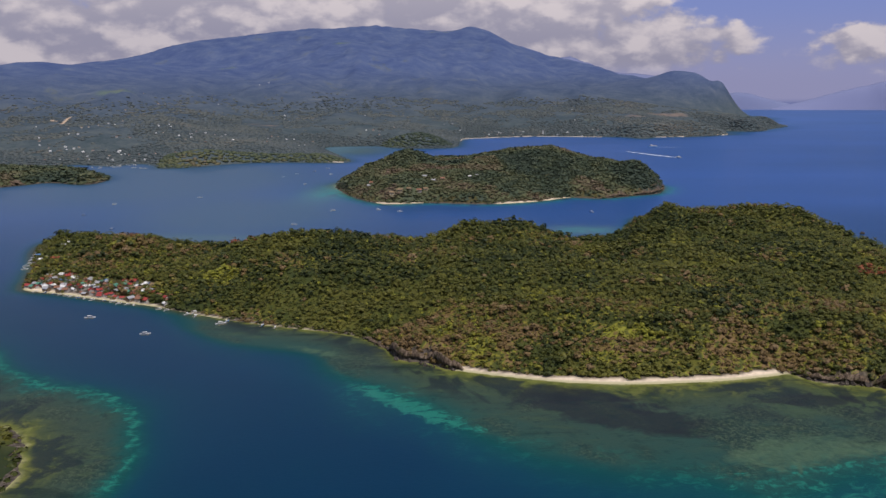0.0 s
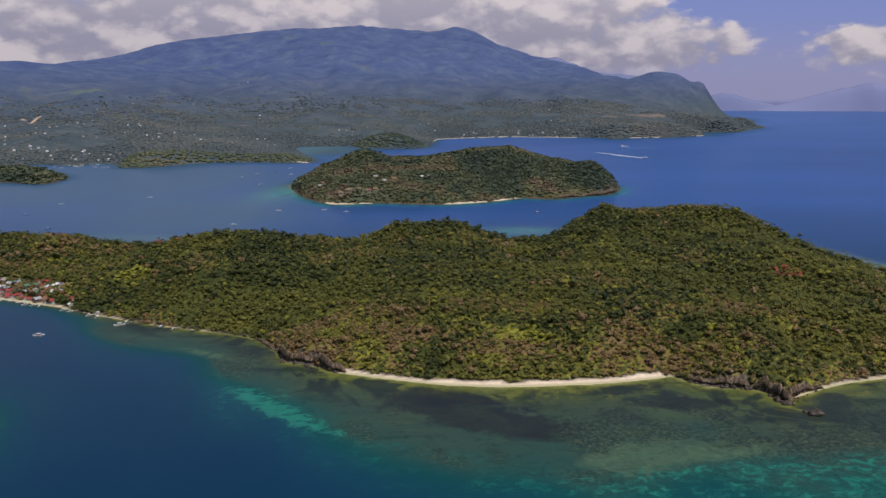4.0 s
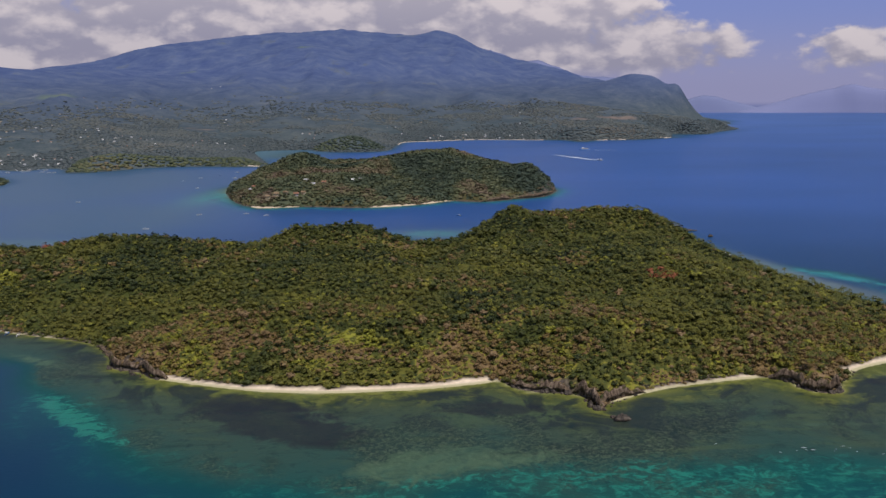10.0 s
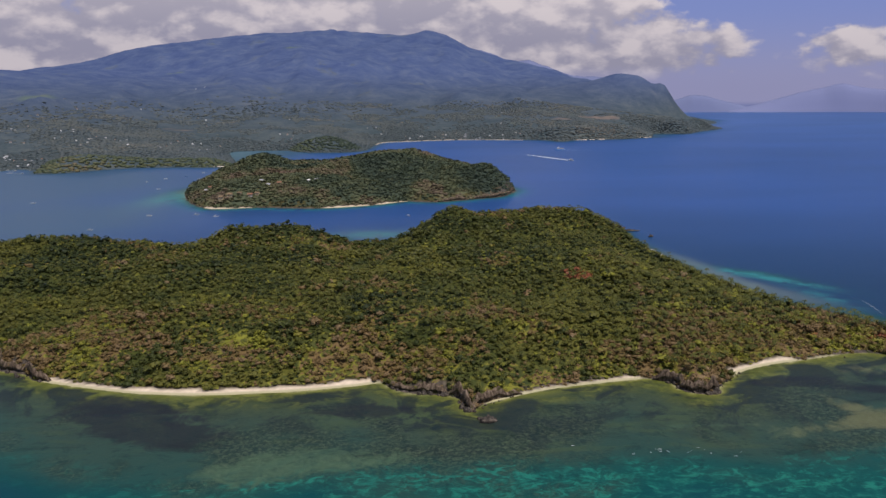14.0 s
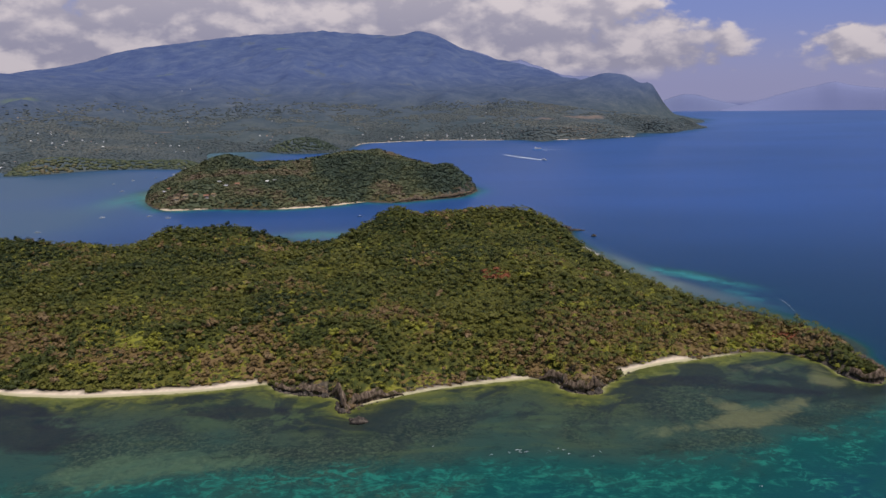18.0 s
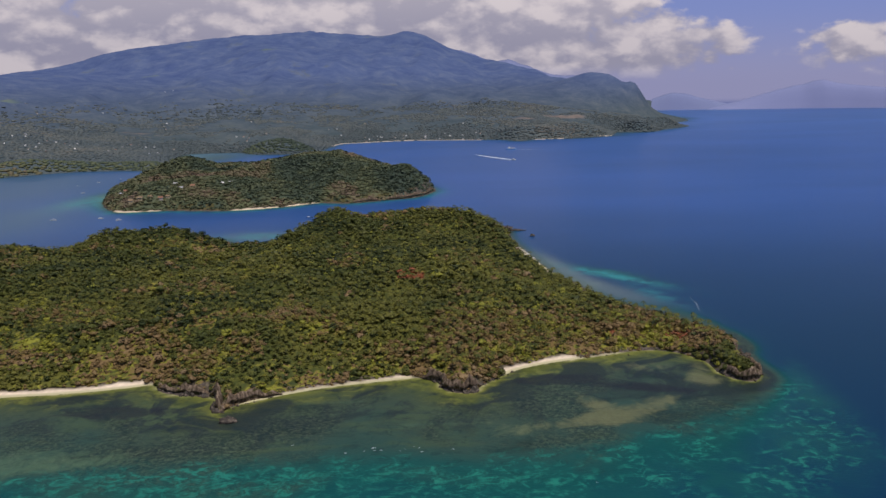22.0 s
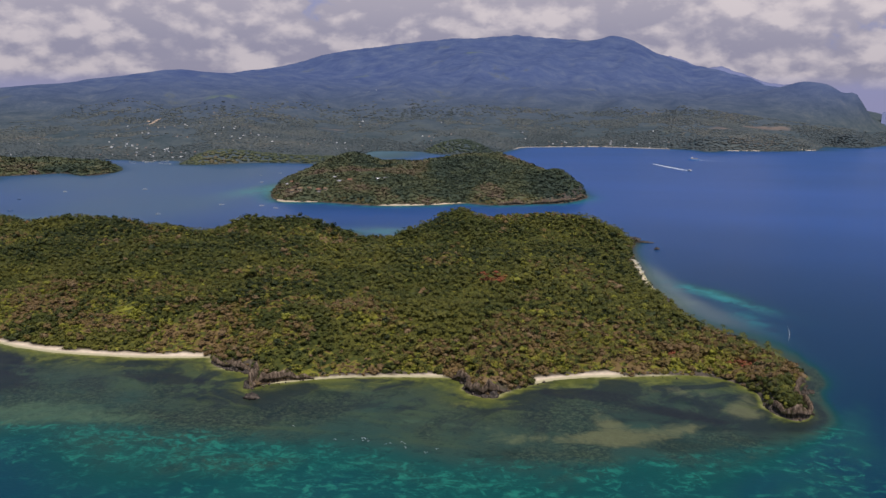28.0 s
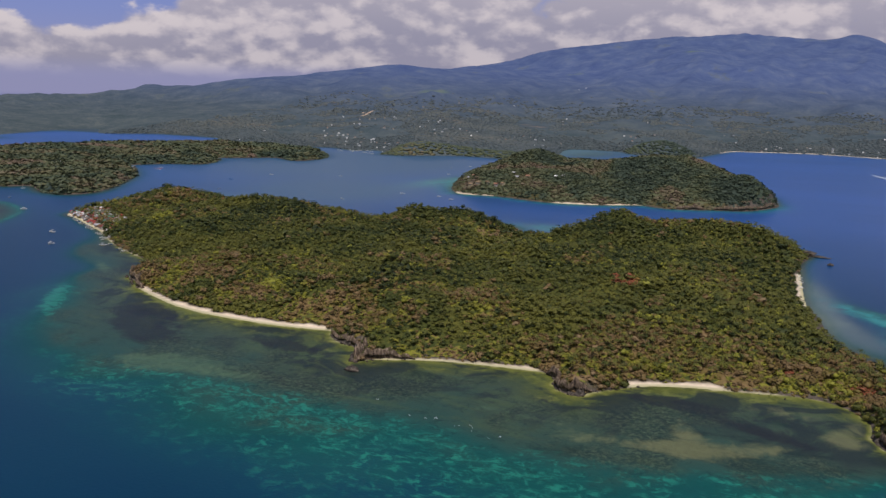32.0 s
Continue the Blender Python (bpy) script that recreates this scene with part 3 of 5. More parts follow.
    # clear water over the second island's fringe and in the small northern cove
    rim = 0.42 * np.exp(-((-inland(x, y, SECOND) - 9) / 13) ** 2) * (1 - smooth(y, 1080, 1160)) + 0.5 * hump(x, y, -150, 1050, 24, 60) + 0.5 * hump(x, y, 132, 772, 34, 16)
    z = np.zeros_like(x)
    me = mesh_from("sea", np.stack([x, y, z], -1).reshape(-1, 3), grid_faces(len(xs), len(ys)), SEA, {"bay_sheen": np.clip(1.3 * hump(x, y, -420, 1230, 260, 330) + hump(x, y, -200, 860, 120, 130) + hump(x, y, -200, 1800, 120, 170), 0, 0.92).ravel(), "lagoon": np.clip(rim + 1.1 * hump(x, y, 427, 572, 40, 6, -50) + 0.8 * hump(x, y, 412, 590, 14, 8, -30) + 0.5 * hump(x, y, 440, 520, 8, 26, 20), 0, 0.9).ravel(), "shelf": np.clip(shelf, 0, 1).ravel(), "reef": np.clip(reef, 0, 1).ravel(), "coral": np.clip(coral, 0, 1).ravel(), "pale": pale.ravel(), "weed": np.clip(0.95 * hump(x, y, 80, 320, 40, 20, -30) + 0.9 * hump(x, y, 52, 342, 26, 14, -20) + 1.0 * hump(x, y, 352, 366, 26, 8, 10) + 0.9 * hump(x, y, 392, 352, 34, 7, -18) + 1.0 * hump(x, y, 162, 336, 30, 9, 0), 0, 1).ravel(), "sandy": np.clip(sandy, 0, 1).ravel()}, False)
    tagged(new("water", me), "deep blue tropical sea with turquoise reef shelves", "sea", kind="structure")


build_sea()


# ---- islands and mainland ----
class Terrain:
    """A ground sheet on a grid whose height can be asked for at any place."""

    def __init__(self, x0, x1, y0, y1, step, height):
        self.xs, self.ys, self.step = np.arange(x0, x1 + step, step), np.arange(y0, y1 + step, step), step
        self.x, self.y = np.meshgrid(self.xs, self.ys)
        self.d, self.z, self.extra = height(self.x, self.y)

    def ask(self, field, x, y):
        u, v = np.clip((np.asarray(x) - self.xs[0]) / self.step, 0, len(self.xs) - 1.001), np.clip((np.asarray(y) - self.ys[0]) / self.step, 0, len(self.ys) - 1.001)
        i, j = u.astype(int), v.astype(int)
        fu, fv = u - i, v - j
        f = field
        return (f[j, i] * (1 - fu) + f[j, i + 1] * fu) * (1 - fv) + (f[j + 1, i] * (1 - fu) + f[j + 1, i + 1] * fu) * fv

    def mesh(self, name, mat, keep):
        faces = grid_faces(len(self.xs), len(self.ys))
        ok = (self.d.ravel()[faces] > keep).any(1)
        faces = faces[ok]
        used, inv = np.unique(faces, return_inverse=True)
        v = np.stack([self.x, self.y, self.z], -1).reshape(-1, 3)[used]
        return mesh_from(name, v, inv.reshape(-1, 4), mat, {k: a.ravel()[used] for k, a in self.extra.items()}, False)


def main_fields(x, y):
    d = inland(x, y, MAIN)
    sand = coast_sand(x, y)
    return d, main_height(x, y, d, sand), {"sand": sand}


def second_fields(x, y):
    d = inland(x, y, SECOND)
    n = fbm(x, y, 90, 4, 31) - 0.5
    sand = np.zeros(x.shape)
    for line in BEACH2:
        sand = np.maximum(sand, 1 - smooth(near_line(x, y, line), 3, 5))
    h = 13 + 18 * smooth(d, 10, 110) + 13 * n + 11 * smooth(d, 6, 40) * (fbm(x, y, 42, 3, 35) - 0.5)
    h += 13 * hump(x, y, -48, 1140, 32, 55) + 16 * hump(x, y, 150, 1190, 90, 70) + 7 * hump(x, y, -100, 1090, 40, 50) + 21 * hump(x, y, 272, 1100, 36, 62) - 2 * hump(x, y, 40, 1150, 30, 90) + 5 * hump(x, y, -110, 1110, 40, 80)
    z = (0.5 * h * smooth(d, 0, 8) + 0.5 * h * smooth(d, 4, 42)) * (1 - 0.8 * (1 - smooth(np.minimum.reduce([near_line(x, y, l) for l in BEACH2]), 6, 25)))
    return d, np.where(d > 0, np.maximum(z, 0.12 * np.minimum(d, 4)), np.maximum(-4, d * 0.3)), {"sand": sand}


def low_isle(line, top, seed):
    def fields(x, y):
        d = inland(x, y, line)
        n = fbm(x, y, 110, 4, seed) - 0.45
        h = top * (0.55 + 1.6 * n * smooth(d, 5, 60)) + 0.6 * top * smooth(d, 20, 160) * fbm(x, y, 160, 3, seed + 7)
        z = np.maximum(h, 2) * smooth(d, 0, 25)
        return d, np.where(d > 0, z, np.maximum(-4, d * 0.3)), {"sand": np.zeros(x.shape)}
    return fields


RIDGE = [(-2500, 1950, 8), (-2180, 2100, 36), (-2050, 2480, 98), (-1880, 2600, 130), (-1690, 2720, 165), (-1450, 2940, 206), (-1330, 3250, 196), (-1400, 3700, 220), (-1520, 4050, 252), (-1225, 4300, 356), (-874, 4400, 408), (-536, 4500, 444), (-123, 4590, 448), (0, 4590, 424),
         (70, 4590, 438), (148, 4590, 458), (215, 4590, 440), (290, 4590, 408), (391, 4590, 346), (639, 4400, 268), (906, 3900, 170), (930, 3500, 160), (892, 3220, 166), (1090, 3180, 134), (1170, 3020, 60)]


def land_fields(x, y):
    d = inland(x, y, LAND)
    line = outline(RIDGE, 7, False)
    weight, total, gap = np.full(x.shape, 1e-12), np.zeros(x.shape), np.full(x.shape, 1e9)
    for px, py, pz in line:
        q = (x - px) ** 2 + (y - py) ** 2 + 3000.0
        weight += (q / 1e4) ** -2.6
        total += pz * (q / 1e4) ** -2.6
        gap = np.minimum(gap, q)
    top, gap = total / weight, np.sqrt(gap)
    share = np.maximum(d, 0) / (np.maximum(d, 0) + gap + 1e-6)
    n = fbm(x + 0.4 * y, y - 0.3 * x, 430, 6, 41, True, 0.52)
    m = fbm(x, y, 170, 4, 51) - 0.5
    spur = np.clip(4 * share * (1 - share), 0, 1)
    h = top * share ** 1.12 + spur * (48 * (n - 0.55) + 34 * m) * smooth(d, 80, 700) + 14 * (n - 0.5) * smooth(d, 300, 900)
    h += 50 * spur * (fbm(x, 0.28 * y, 190, 3, 57, True, 0.5) - 0.55) * smooth(d, 150, 800)
    h += 5 + 13 * smooth(d, 20, 200) * (0.3 + fbm(x, y, 230, 4, 61)) + 24 * hump(x, y, -340, 1480, 130, 45) + 16 * hump(x, y, -60, 1900, 70, 45) + 20 * hump(x, y, 545, 2230, 90, 50) + 16 * hump(x, y, 690, 2290, 80, 45) + 20 * hump(x, y, 925, 2490, 70, 50) + 14 * hump(x, y, 1080, 2720, 50, 60)
    h += 28 * hump(x, y, 950, 3230, 150, 170) + 20 * hump(x, y, 1085, 3130, 85, 120)
    h -= 20 * hump(x, y, 1018, 3190, 34, 200)
    z = h * smooth(d, 0, 45 + 270 * hump(x, y, 1170, 3250, 170, 420)) + 1.5 * smooth(d, 0, 12)
    earth = np.zeros(x.shape)
    for cx, cy, rx, ry, tn in ((-880, 1962, 26, 12, 10), (-426, 2074, 28, 17, 0), (-466, 2092, 15, 9, 0), (-936, 2420, 26, 22, 0), (700, 2600, 90, 40, 20), (560, 2420, 40, 20, 0)):
        earth = np.maximum(earth, hump(x, y, cx, cy, rx, ry, tn) * (0.6 + 0.8 * fbm(x, y, 30, 3, 71)))
    meadow = np.zeros(x.shape)
    for cx, cy, rx, ry, tn in ((-447, 3909, 48, 42, 0), (-639, 3214, 44, 22, -40), (-930, 3700, 40, 40, 0), (-930, 2400, 66, 55, 0)):
        meadow = np.maximum(meadow, hump(x, y, cx, cy, rx, ry, tn))
    return d, np.where(d > 0, z, np.maximum(-4, d * 0.1)), {"earth": smooth(earth, 0.45, 0.7), "meadow": smooth(meadow, 0.35, 0.8) * 0.8}


main_t = Terrain(-350, 470, 320, 870, 2.2, main_fields)
second_t = Terrain(-160, 325, 940, 1390, 5.0, second_fields)
west_t = Terrain(-980, -360, 570, 1350, 9.0, low_isle(WEST, 12, 81))
near_t = Terrain(-520, -130, 140, 530, 5.0, low_isle(NEAR_W, 10, 91))
land_t = Terrain(-3000, 1640, 800, 4980, 17.0, land_fields)
tagged(new("island_ground", main_t.mesh("island_ground", GROUND, -8)), "rocky island ground with white sand beaches and limestone cliffs", "ground", kind="structure")
tagged(new("ground_second_island", second_t.mesh("ground_second_island", GROUND, -12)), "low hilly island ground with small beaches", "ground", kind="structure")
tagged(new("ground_west_island", west_t.mesh("ground_west_island", GROUND, -20)), "low wooded island ground west of the channel", "ground", kind="structure")
tagged(new("ground_near_island", near_t.mesh("ground_near_island", GROUND, -12)), "small wooded island ground beside the channel", "ground", kind="structure")
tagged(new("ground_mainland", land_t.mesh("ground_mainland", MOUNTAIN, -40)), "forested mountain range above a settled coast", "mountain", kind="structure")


# ---- woods ----
def icosphere(level):
    bm = bmesh.new()
    bmesh.ops.create_icosphere(bm, subdivisions=level, radius=1.0)
    v = np.array([p.co[:] for p in bm.verts])
    f = np.array([[q.index for q in g.verts] for g in bm.faces])
    bm.free()
    return v, f


def crown_shape(level, leaves, seed, tall=0.85, clumps=9, leaf=0.24):
    """An uneven crown of radius about 1 with its base at z 0: a dark core and many small leaf sprays gathered in clumps."""
    rng = np.random.default_rng(seed)
    v, f = icosphere(level)
    lump = rng.normal(size=(7, 3))
    lump /= np.linalg.norm(lump, axis=1)[:, None]
    core = v * (0.44 + 0.26 * np.exp(-(1 - v @ lump.T) / 0.16).max(1, keepdims=True)) * rng.uniform(0.86, 1.08, (len(v), 1))
    middle = rng.normal(size=(clumps, 3))
    middle[:, 2] = np.abs(middle[:, 2]) * 1.0 - 0.15
    middle = middle / np.linalg.norm(middle, axis=1)[:, None] * rng.uniform(0.40, 0.82, (clumps, 1))
    pick = rng.integers(0, clumps, leaves)
    away = rng.normal(size=(leaves, 3))
    away /= np.linalg.norm(away, axis=1)[:, None]
    c = middle[pick] + away * rng.uniform(0.18, 0.42, (leaves, 1))
    out = c / (np.linalg.norm(c, axis=1)[:, None] + 1e-6)
    t = np.cross(out, rng.normal(size=(leaves, 3)))
    t /= np.linalg.norm(t, axis=1)[:, None]
    w = np.cross(out, t) + out * rng.uniform(-0.7, 0.5, (leaves, 1))
    s = leaf * rng.uniform(0.6, 1.4, (leaves, 1))
    tri = np.stack([c - t * s, c + t * s * 0.9 + out * s * 0.2, c + w * s * 1.5], 1).reshape(-1, 3)
    v = np.concatenate([core, tri])
    f = np.concatenate([f, np.arange(leaves * 3).reshape(-1, 3) + len(core)])
    v[:, 2] = v[:, 2] * tall + 0.55
    return v, f


def palm_shape(seed, fronds=12, height=2.4, plain=False):
    """A coconut palm, crown radius 1: a leaning stem and drooping fronds."""
    rng = np.random.default_rng(seed)
    lean = rng.uniform(-0.3, 0.3, 2)
    vs, fs, n = [], [], 0
    for k in range(4):
        z = height * k / 3
        r = 0.07 - 0.012 * k
        o = lean * (k / 3) ** 2
        for q in range(4):
            vs.append((o[0] + r * math.cos(q * math.pi / 2), o[1] + r * math.sin(q * math.pi / 2), z))
    for k in range(3):
        for q in range(4):
            a, b = 4 * k + q, 4 * k + (q + 1) % 4
            fs += [(a, b, b + 4), (a, b + 4, a + 4)]
    n = 16
    for k in range(fronds):
        a = 2 * math.pi * (k + rng.uniform(-0.3, 0.3)) / fronds
        rise = rng.uniform(-0.1, 0.55)
        out = np.array([math.cos(a), math.sin(a), 0])
        side = np.array([-math.sin(a), math.cos(a), 0])
        base = np.array([lean[0], lean[1], height])
        if plain:
            for j, (r, up, w) in enumerate(((0.0, 0.0, 0.04), (0.55, rise * 0.6 + 0.04, 0.16), (1.0, rise * 0.3 - 0.24, 0.06))):
                c = base + out * r + np.array([0, 0, up])
                vs += [tuple(c - side * w), tuple(c + side * w)]
                if j:
                    o = n + 2 * j
                    fs += [(o - 2, o - 1, o + 1), (o - 2, o + 1, o)]
            n += 6
            continue
        for j, (r, up, w) in enumerate(((0.0, 0.0, 0.03), (0.40, rise * 0.6 + 0.06, 0.11), (0.75, rise * 0.45 - 0.10, 0.09), (1.0, rise * 0.2 - 0.40, 0.02))):
            c = base + out * r + np.array([0, 0, up])
            vs += [tuple(c - side * w - np.array([0, 0, w * 0.5])), tuple(c), tuple(c + side * w - np.array([0, 0, w * 0.5]))]
            if j:
                o = n + 3 * j
                fs += [(o - 3, o - 2, o + 1), (o - 3, o + 1, o), (o - 2, o - 1, o + 2), (o - 2, o + 2, o + 1)]
        n += 12
    return np.array(vs, float), np.array(fs)


def scatter(shapes, pos, size, tall, tint, seed):
    """Joins many turned and scaled copies of the shapes into arrays."""
    rng = np.random.default_rng(seed)
    pick, turn = rng.integers(0, len(shapes), len(pos)), rng.uniform(0, 2 * math.pi, len(pos))
    out_v, out_f, out_t, count = [], [], [], 0
    for k, (v, f) in enumerate(shapes):
        w = np.where(pick == k)[0]
        if not len(w):
            continue
        c, s = np.cos(turn[w])[:, None], np.sin(turn[w])[:, None]
        x = (v[None, :, 0] * c - v[None, :, 1] * s) * size[w, None] + pos[w, 0, None]
        y = (v[None, :, 0] * s + v[None, :, 1] * c) * size[w, None] + pos[w, 1, None]
        z = v[None, :, 2] * (size * tall)[w, None] + pos[w, 2, None]
        out_v.append(np.stack([x, y, z], -1).reshape(-1, 3))
        out_f.append((f[None] + count + (np.arange(len(w)) * len(v))[:, None, None]).reshape(-1, 3))
        out_t.append(np.repeat(tint[w], len(v)))
        count += len(w) * len(v)
    return np.concatenate(out_v), np.concatenate(out_f), np.concatenate(out_t)


def spots(terrain, step, margin, seed, keep=None):
    """Jittered places on land."""
    rng = np.random.default_rng(seed)
    xs, ys = np.arange(terrain.xs[0], terrain.xs[-1], step), np.arange(terrain.ys[0], terrain.ys[-1], step)
    x, y = np.meshgrid(xs, ys)
    x, y = (x + rng.uniform(-0.48, 0.48, x.shape) * step).ravel(), (y + rng.uniform(-0.48, 0.48, y.shape) * step).ravel()
    d = terrain.ask(terrain.d, x, y)
    ok = d > margin
    if keep is not None:
        ok &= keep(x, y, d)
    x, y = x[ok], y[ok]
    return np.stack([x, y, terrain.ask(terrain.z, x, y)], -1)


def forest_tint(x, y, rng):
    """How green, pale or dry each crown is: 0 dark green to 0.9 brown, 1 red."""
    dry = fbm(x, y, 55, 4, 101, False, 0.6)
    lush = fbm(x, y, 26, 3, 106, False, 0.6)
    t = 0.31 + 0.85 * (fbm(x, y, 60, 3, 111, False, 0.6) - 0.5) - 0.55 * smooth(lush, 0.52, 0.68) * 0.40 + rng.normal(0, 0.045, len(x))
    t = t - 0.13 * hump(x, y, -50, 545, 90, 70)
    coast = 1 - smooth(y, 385, 460)
    wish = dry - 0.03 - 0.05 * smooth(y, 450, 520) - 0.08 * hump(x, y, -50, 545, 90, 70) + 0.15 * coast + 0.40 * hump(x, y, 378, 428, 58, 34) + 0.34 * hump(x, y, -5, 408, 42, 26) + 0.24 * hump(x, y, 175, 380, 40, 18) + 0.22 * hump(x, y, 90, 388, 40, 14) + 0.2 * hump(x, y, 345, 410, 40, 26) - 0.05 * hump(x, y, 250, 420, 60, 60) + 0.10 * hump(x, y, 305, 385, 40, 20) - 0.08 * hump(x, y, 120, 490, 120, 50)
    parched = smooth(wish + 0.35 * (lush - 0.5) + rng.normal(0, 0.045, len(x)), 0.47, 0.72)
    brown = 0.74 + 0.5 * (fbm(x, y, 18, 3, 107) - 0.5) + rng.normal(0, 0.05, len(x))
    t = np.where(rng.random(len(x)) < parched, brown, np.minimum(t, 0.47))
    odd = rng.random(len(x))
    t = np.where(odd < 0.05, rng.uniform(0.05, 0.16, len(x)), np.where(odd > 0.985, 0.60 + 0.3 * rng.random(len(x)), t))
    t = np.clip(t, 0.02, 0.92)
    for cx, cy, rx, ry in ((96, 406, 15, 11), (106, 396, 8, 5), (-150, 540, 18, 14), (60, 470, 14, 8)):
        t = np.where((hump(x, y, cx, cy, rx, ry) > 0.5) & (rng.random(len(x)) < 0.85), 0.565 + 0.05 * rng.random(len(x)), t)
    for cx, cy, r, p in ((283, 524, 9, 0.9), (424, 422, 8, 0.6), (400, 432, 12, 0.08), (-150, 640, 14, 0.7), (-110, 660, 9, 0.7), (-260, 690, 16, 0.8)):
        t = np.where((np.hypot(x - cx, y - cy) < r) & (rng.random(len(x)) < p), 1.0, t)
    return t


CROWNS = [crown_shape(1, 50, s, 0.80, 7 + s % 5, 0.20) for s in range(12)]
CROWNS_FAR = [crown_shape(1, 20, 20 + s, 0.80, 6, 0.29) for s in range(9)]
CROWNS_SOFT = [crown_shape(1, 0, 70 + s, 0.8, 4, 0.40) for s in range(6)]
CROWNS_TINY = [crown_shape(1, 14, 40 + s, 0.8, 5, 0.42) for s in range(6)]
PALMS = [palm_shape(60 + s, 9, 2.4, True) for s in range(7)]


def wood(name, label, verts, faces, tint, mat=LEAVES, flat=True):
    me = mesh_from(name, verts, faces, mat, {"tint": tint}, flat)
    return tagged(new(name, me), label, "forest", kind="stuff")


CLIFFS = [[(169, 365), (176, 359), (186, 355.5), (197, 353)], [(197, 353), (202, 346), (203.5, 338), (206.5, 334)], [(206.5, 334), (210, 340.5), (220, 347.5), (230, 353)], [(291, 370), (299.5, 364), (301, 356.5), (307, 351.5), (314, 350.5), (319, 359)], [(-29, 412), (-21, 395), (-6, 388.5), (2, 379.5), (11, 376)], [(430, 372), (435, 360.5), (442, 357.5), (448, 367), (446.5, 390), (452, 412)], [(-44, 431), (-36, 422), (-29, 412)]]


def main_keep(x, y, d):
    s = main_t.ask(main_t.extra["sand"], x, y)
    bare = np.minimum.reduce([near_line(x, y, np.array(c, float)) for c in CLIFFS])
    s = np.where(bare < 0.9, 1.0, s)
    clear = (hump(x, y, -236, 556, 52, 34) > 0.42) & (d < 40) & (np.random.default_rng(5).random(len(x)) < 0.93)
    return (s < 0.35) & ~clear


SHORE_TREES = []


def build_main_wood():
    rng = np.random.default_rng(7)
    near = spots(main_t, 2.45, 0.5, 3, main_keep)
    back = spots(main_t, 3.4, 0.7, 4, main_keep)
    p = np.concatenate([near[near[:, 1] < 480], back[back[:, 1] >= 480]])
    n = len(p)
    stand = fbm(p[:, 0], p[:, 1], 30, 3, 121)
    size = (1.15 + 1.0 * rng.random(n) ** 2 + 1.3 * (rng.random(n) < 0.10)) * (0.60 + 0.85 * stand) * np.where(p[:, 1] < 480, 1.0, 1.25)
    tint = forest_tint(p[:, 0], p[:, 1], rng)
    inner = smooth(main_t.ask(main_t.d, p[:, 0], p[:, 1]), 2, 14)
    p[:, 2] += (rng.uniform(0.0, 0.8, n) + 3.2 * fbm(p[:, 0], p[:, 1], 13, 3, 171, False, 0.6) + 0.5 * (size - 1.6)) * inner - 0.6
    d = main_t.ask(main_t.d, p[:, 0], p[:, 1])
    edge = (p[:, 1] < 440) & (p[:, 0] > -60) & (d < 11.0) & (size > 1.25)
    pick = np.where(edge)[0]
    pick = np.sort(np.random.default_rng(8).permutation(pick)[:100])
    SHORE_TREES.extend(tuple(float(c) for c in p[i]) for i in pick)
    keep = np.ones(len(p), bool)
    keep[pick] = False
    p, size, tint = p[keep], size[keep], tint[keep]
    front = p[:, 1] < 480
    # bushes and lower crowns that close the canopy between the trees
    step = 1.9
    gx, gy = np.meshgrid(np.arange(-330, 460, step), np.arange(330, 860, step))
    gd = main_t.ask(main_t.d, gx, gy)
    ok = main_keep(gx.ravel(), gy.ravel(), gd.ravel()).reshape(gx.shape) & (gd > 2.2)
    faces = grid_faces(gx.shape[1], gx.shape[0])
    faces = faces[ok.ravel()[faces].all(1)]
    used, inv = np.unique(faces, return_inverse=True)
    ux, uy = gx.ravel()[used], gy.ravel()[used]
    shove = np.random.default_rng(77)
    ux, uy = ux + shove.uniform(-0.6, 0.6, len(ux)), uy + shove.uniform(-0.6, 0.6, len(uy))
    uz = main_t.ask(main_t.z, ux, uy) + (0.1 + 3.2 * fbm(ux, uy, 13, 3, 171, False, 0.6)) * smooth(gd.ravel()[used], 2, 14) + shove.uniform(-0.75, 0.5, len(ux))
    wood("undergrowth", "bushes and low crowns filling the forest", np.stack([ux, uy, uz], -1), inv.reshape(-1, 4), np.where(shove.random(len(ux)) < 0.2, 0.16, forest_tint(ux, uy, shove)))
    for name, sel, shapes, label in (("coastal_forest", front, CROWNS, "dense dry-season forest of green, olive and brown crowns"), ("island_forest", ~front, CROWNS_FAR, "dense green forest over the island's hills")):
        v, f, t = scatter(shapes, p[sel], size[sel], np.full(sel.sum(), 0.85), tint[sel], 9)
        wood(name, label, v, f, t)
    grove = spots(main_t, 4.5, 7, 13, lambda x, y, d: (fbm(x, y, 80, 3, 131) + 0.14 * smooth(y, 400, 500) + 0.16 * smooth(x, 250, 360) - 0.3 * hump(x, y, 378, 428, 50, 28) > 0.49) & (rng.random(len(x)) < 0.8) & (hump(x, y, 124, 712, 36, 100) < 0.3))
    v, f, t = scatter(PALMS, grove, rng.uniform(1.3, 1.8, len(grove)) * (1 + 0.28 * smooth(grove[:, 0], 230, 330)), rng.uniform(1.0, 1.45, len(grove)), np.clip(rng.normal(0.36, 0.10, len(grove)), 0.08, 0.56), 15)
    wood("coconut_grove", "coconut palms standing above the island forest", v, f, t)


build_main_wood()


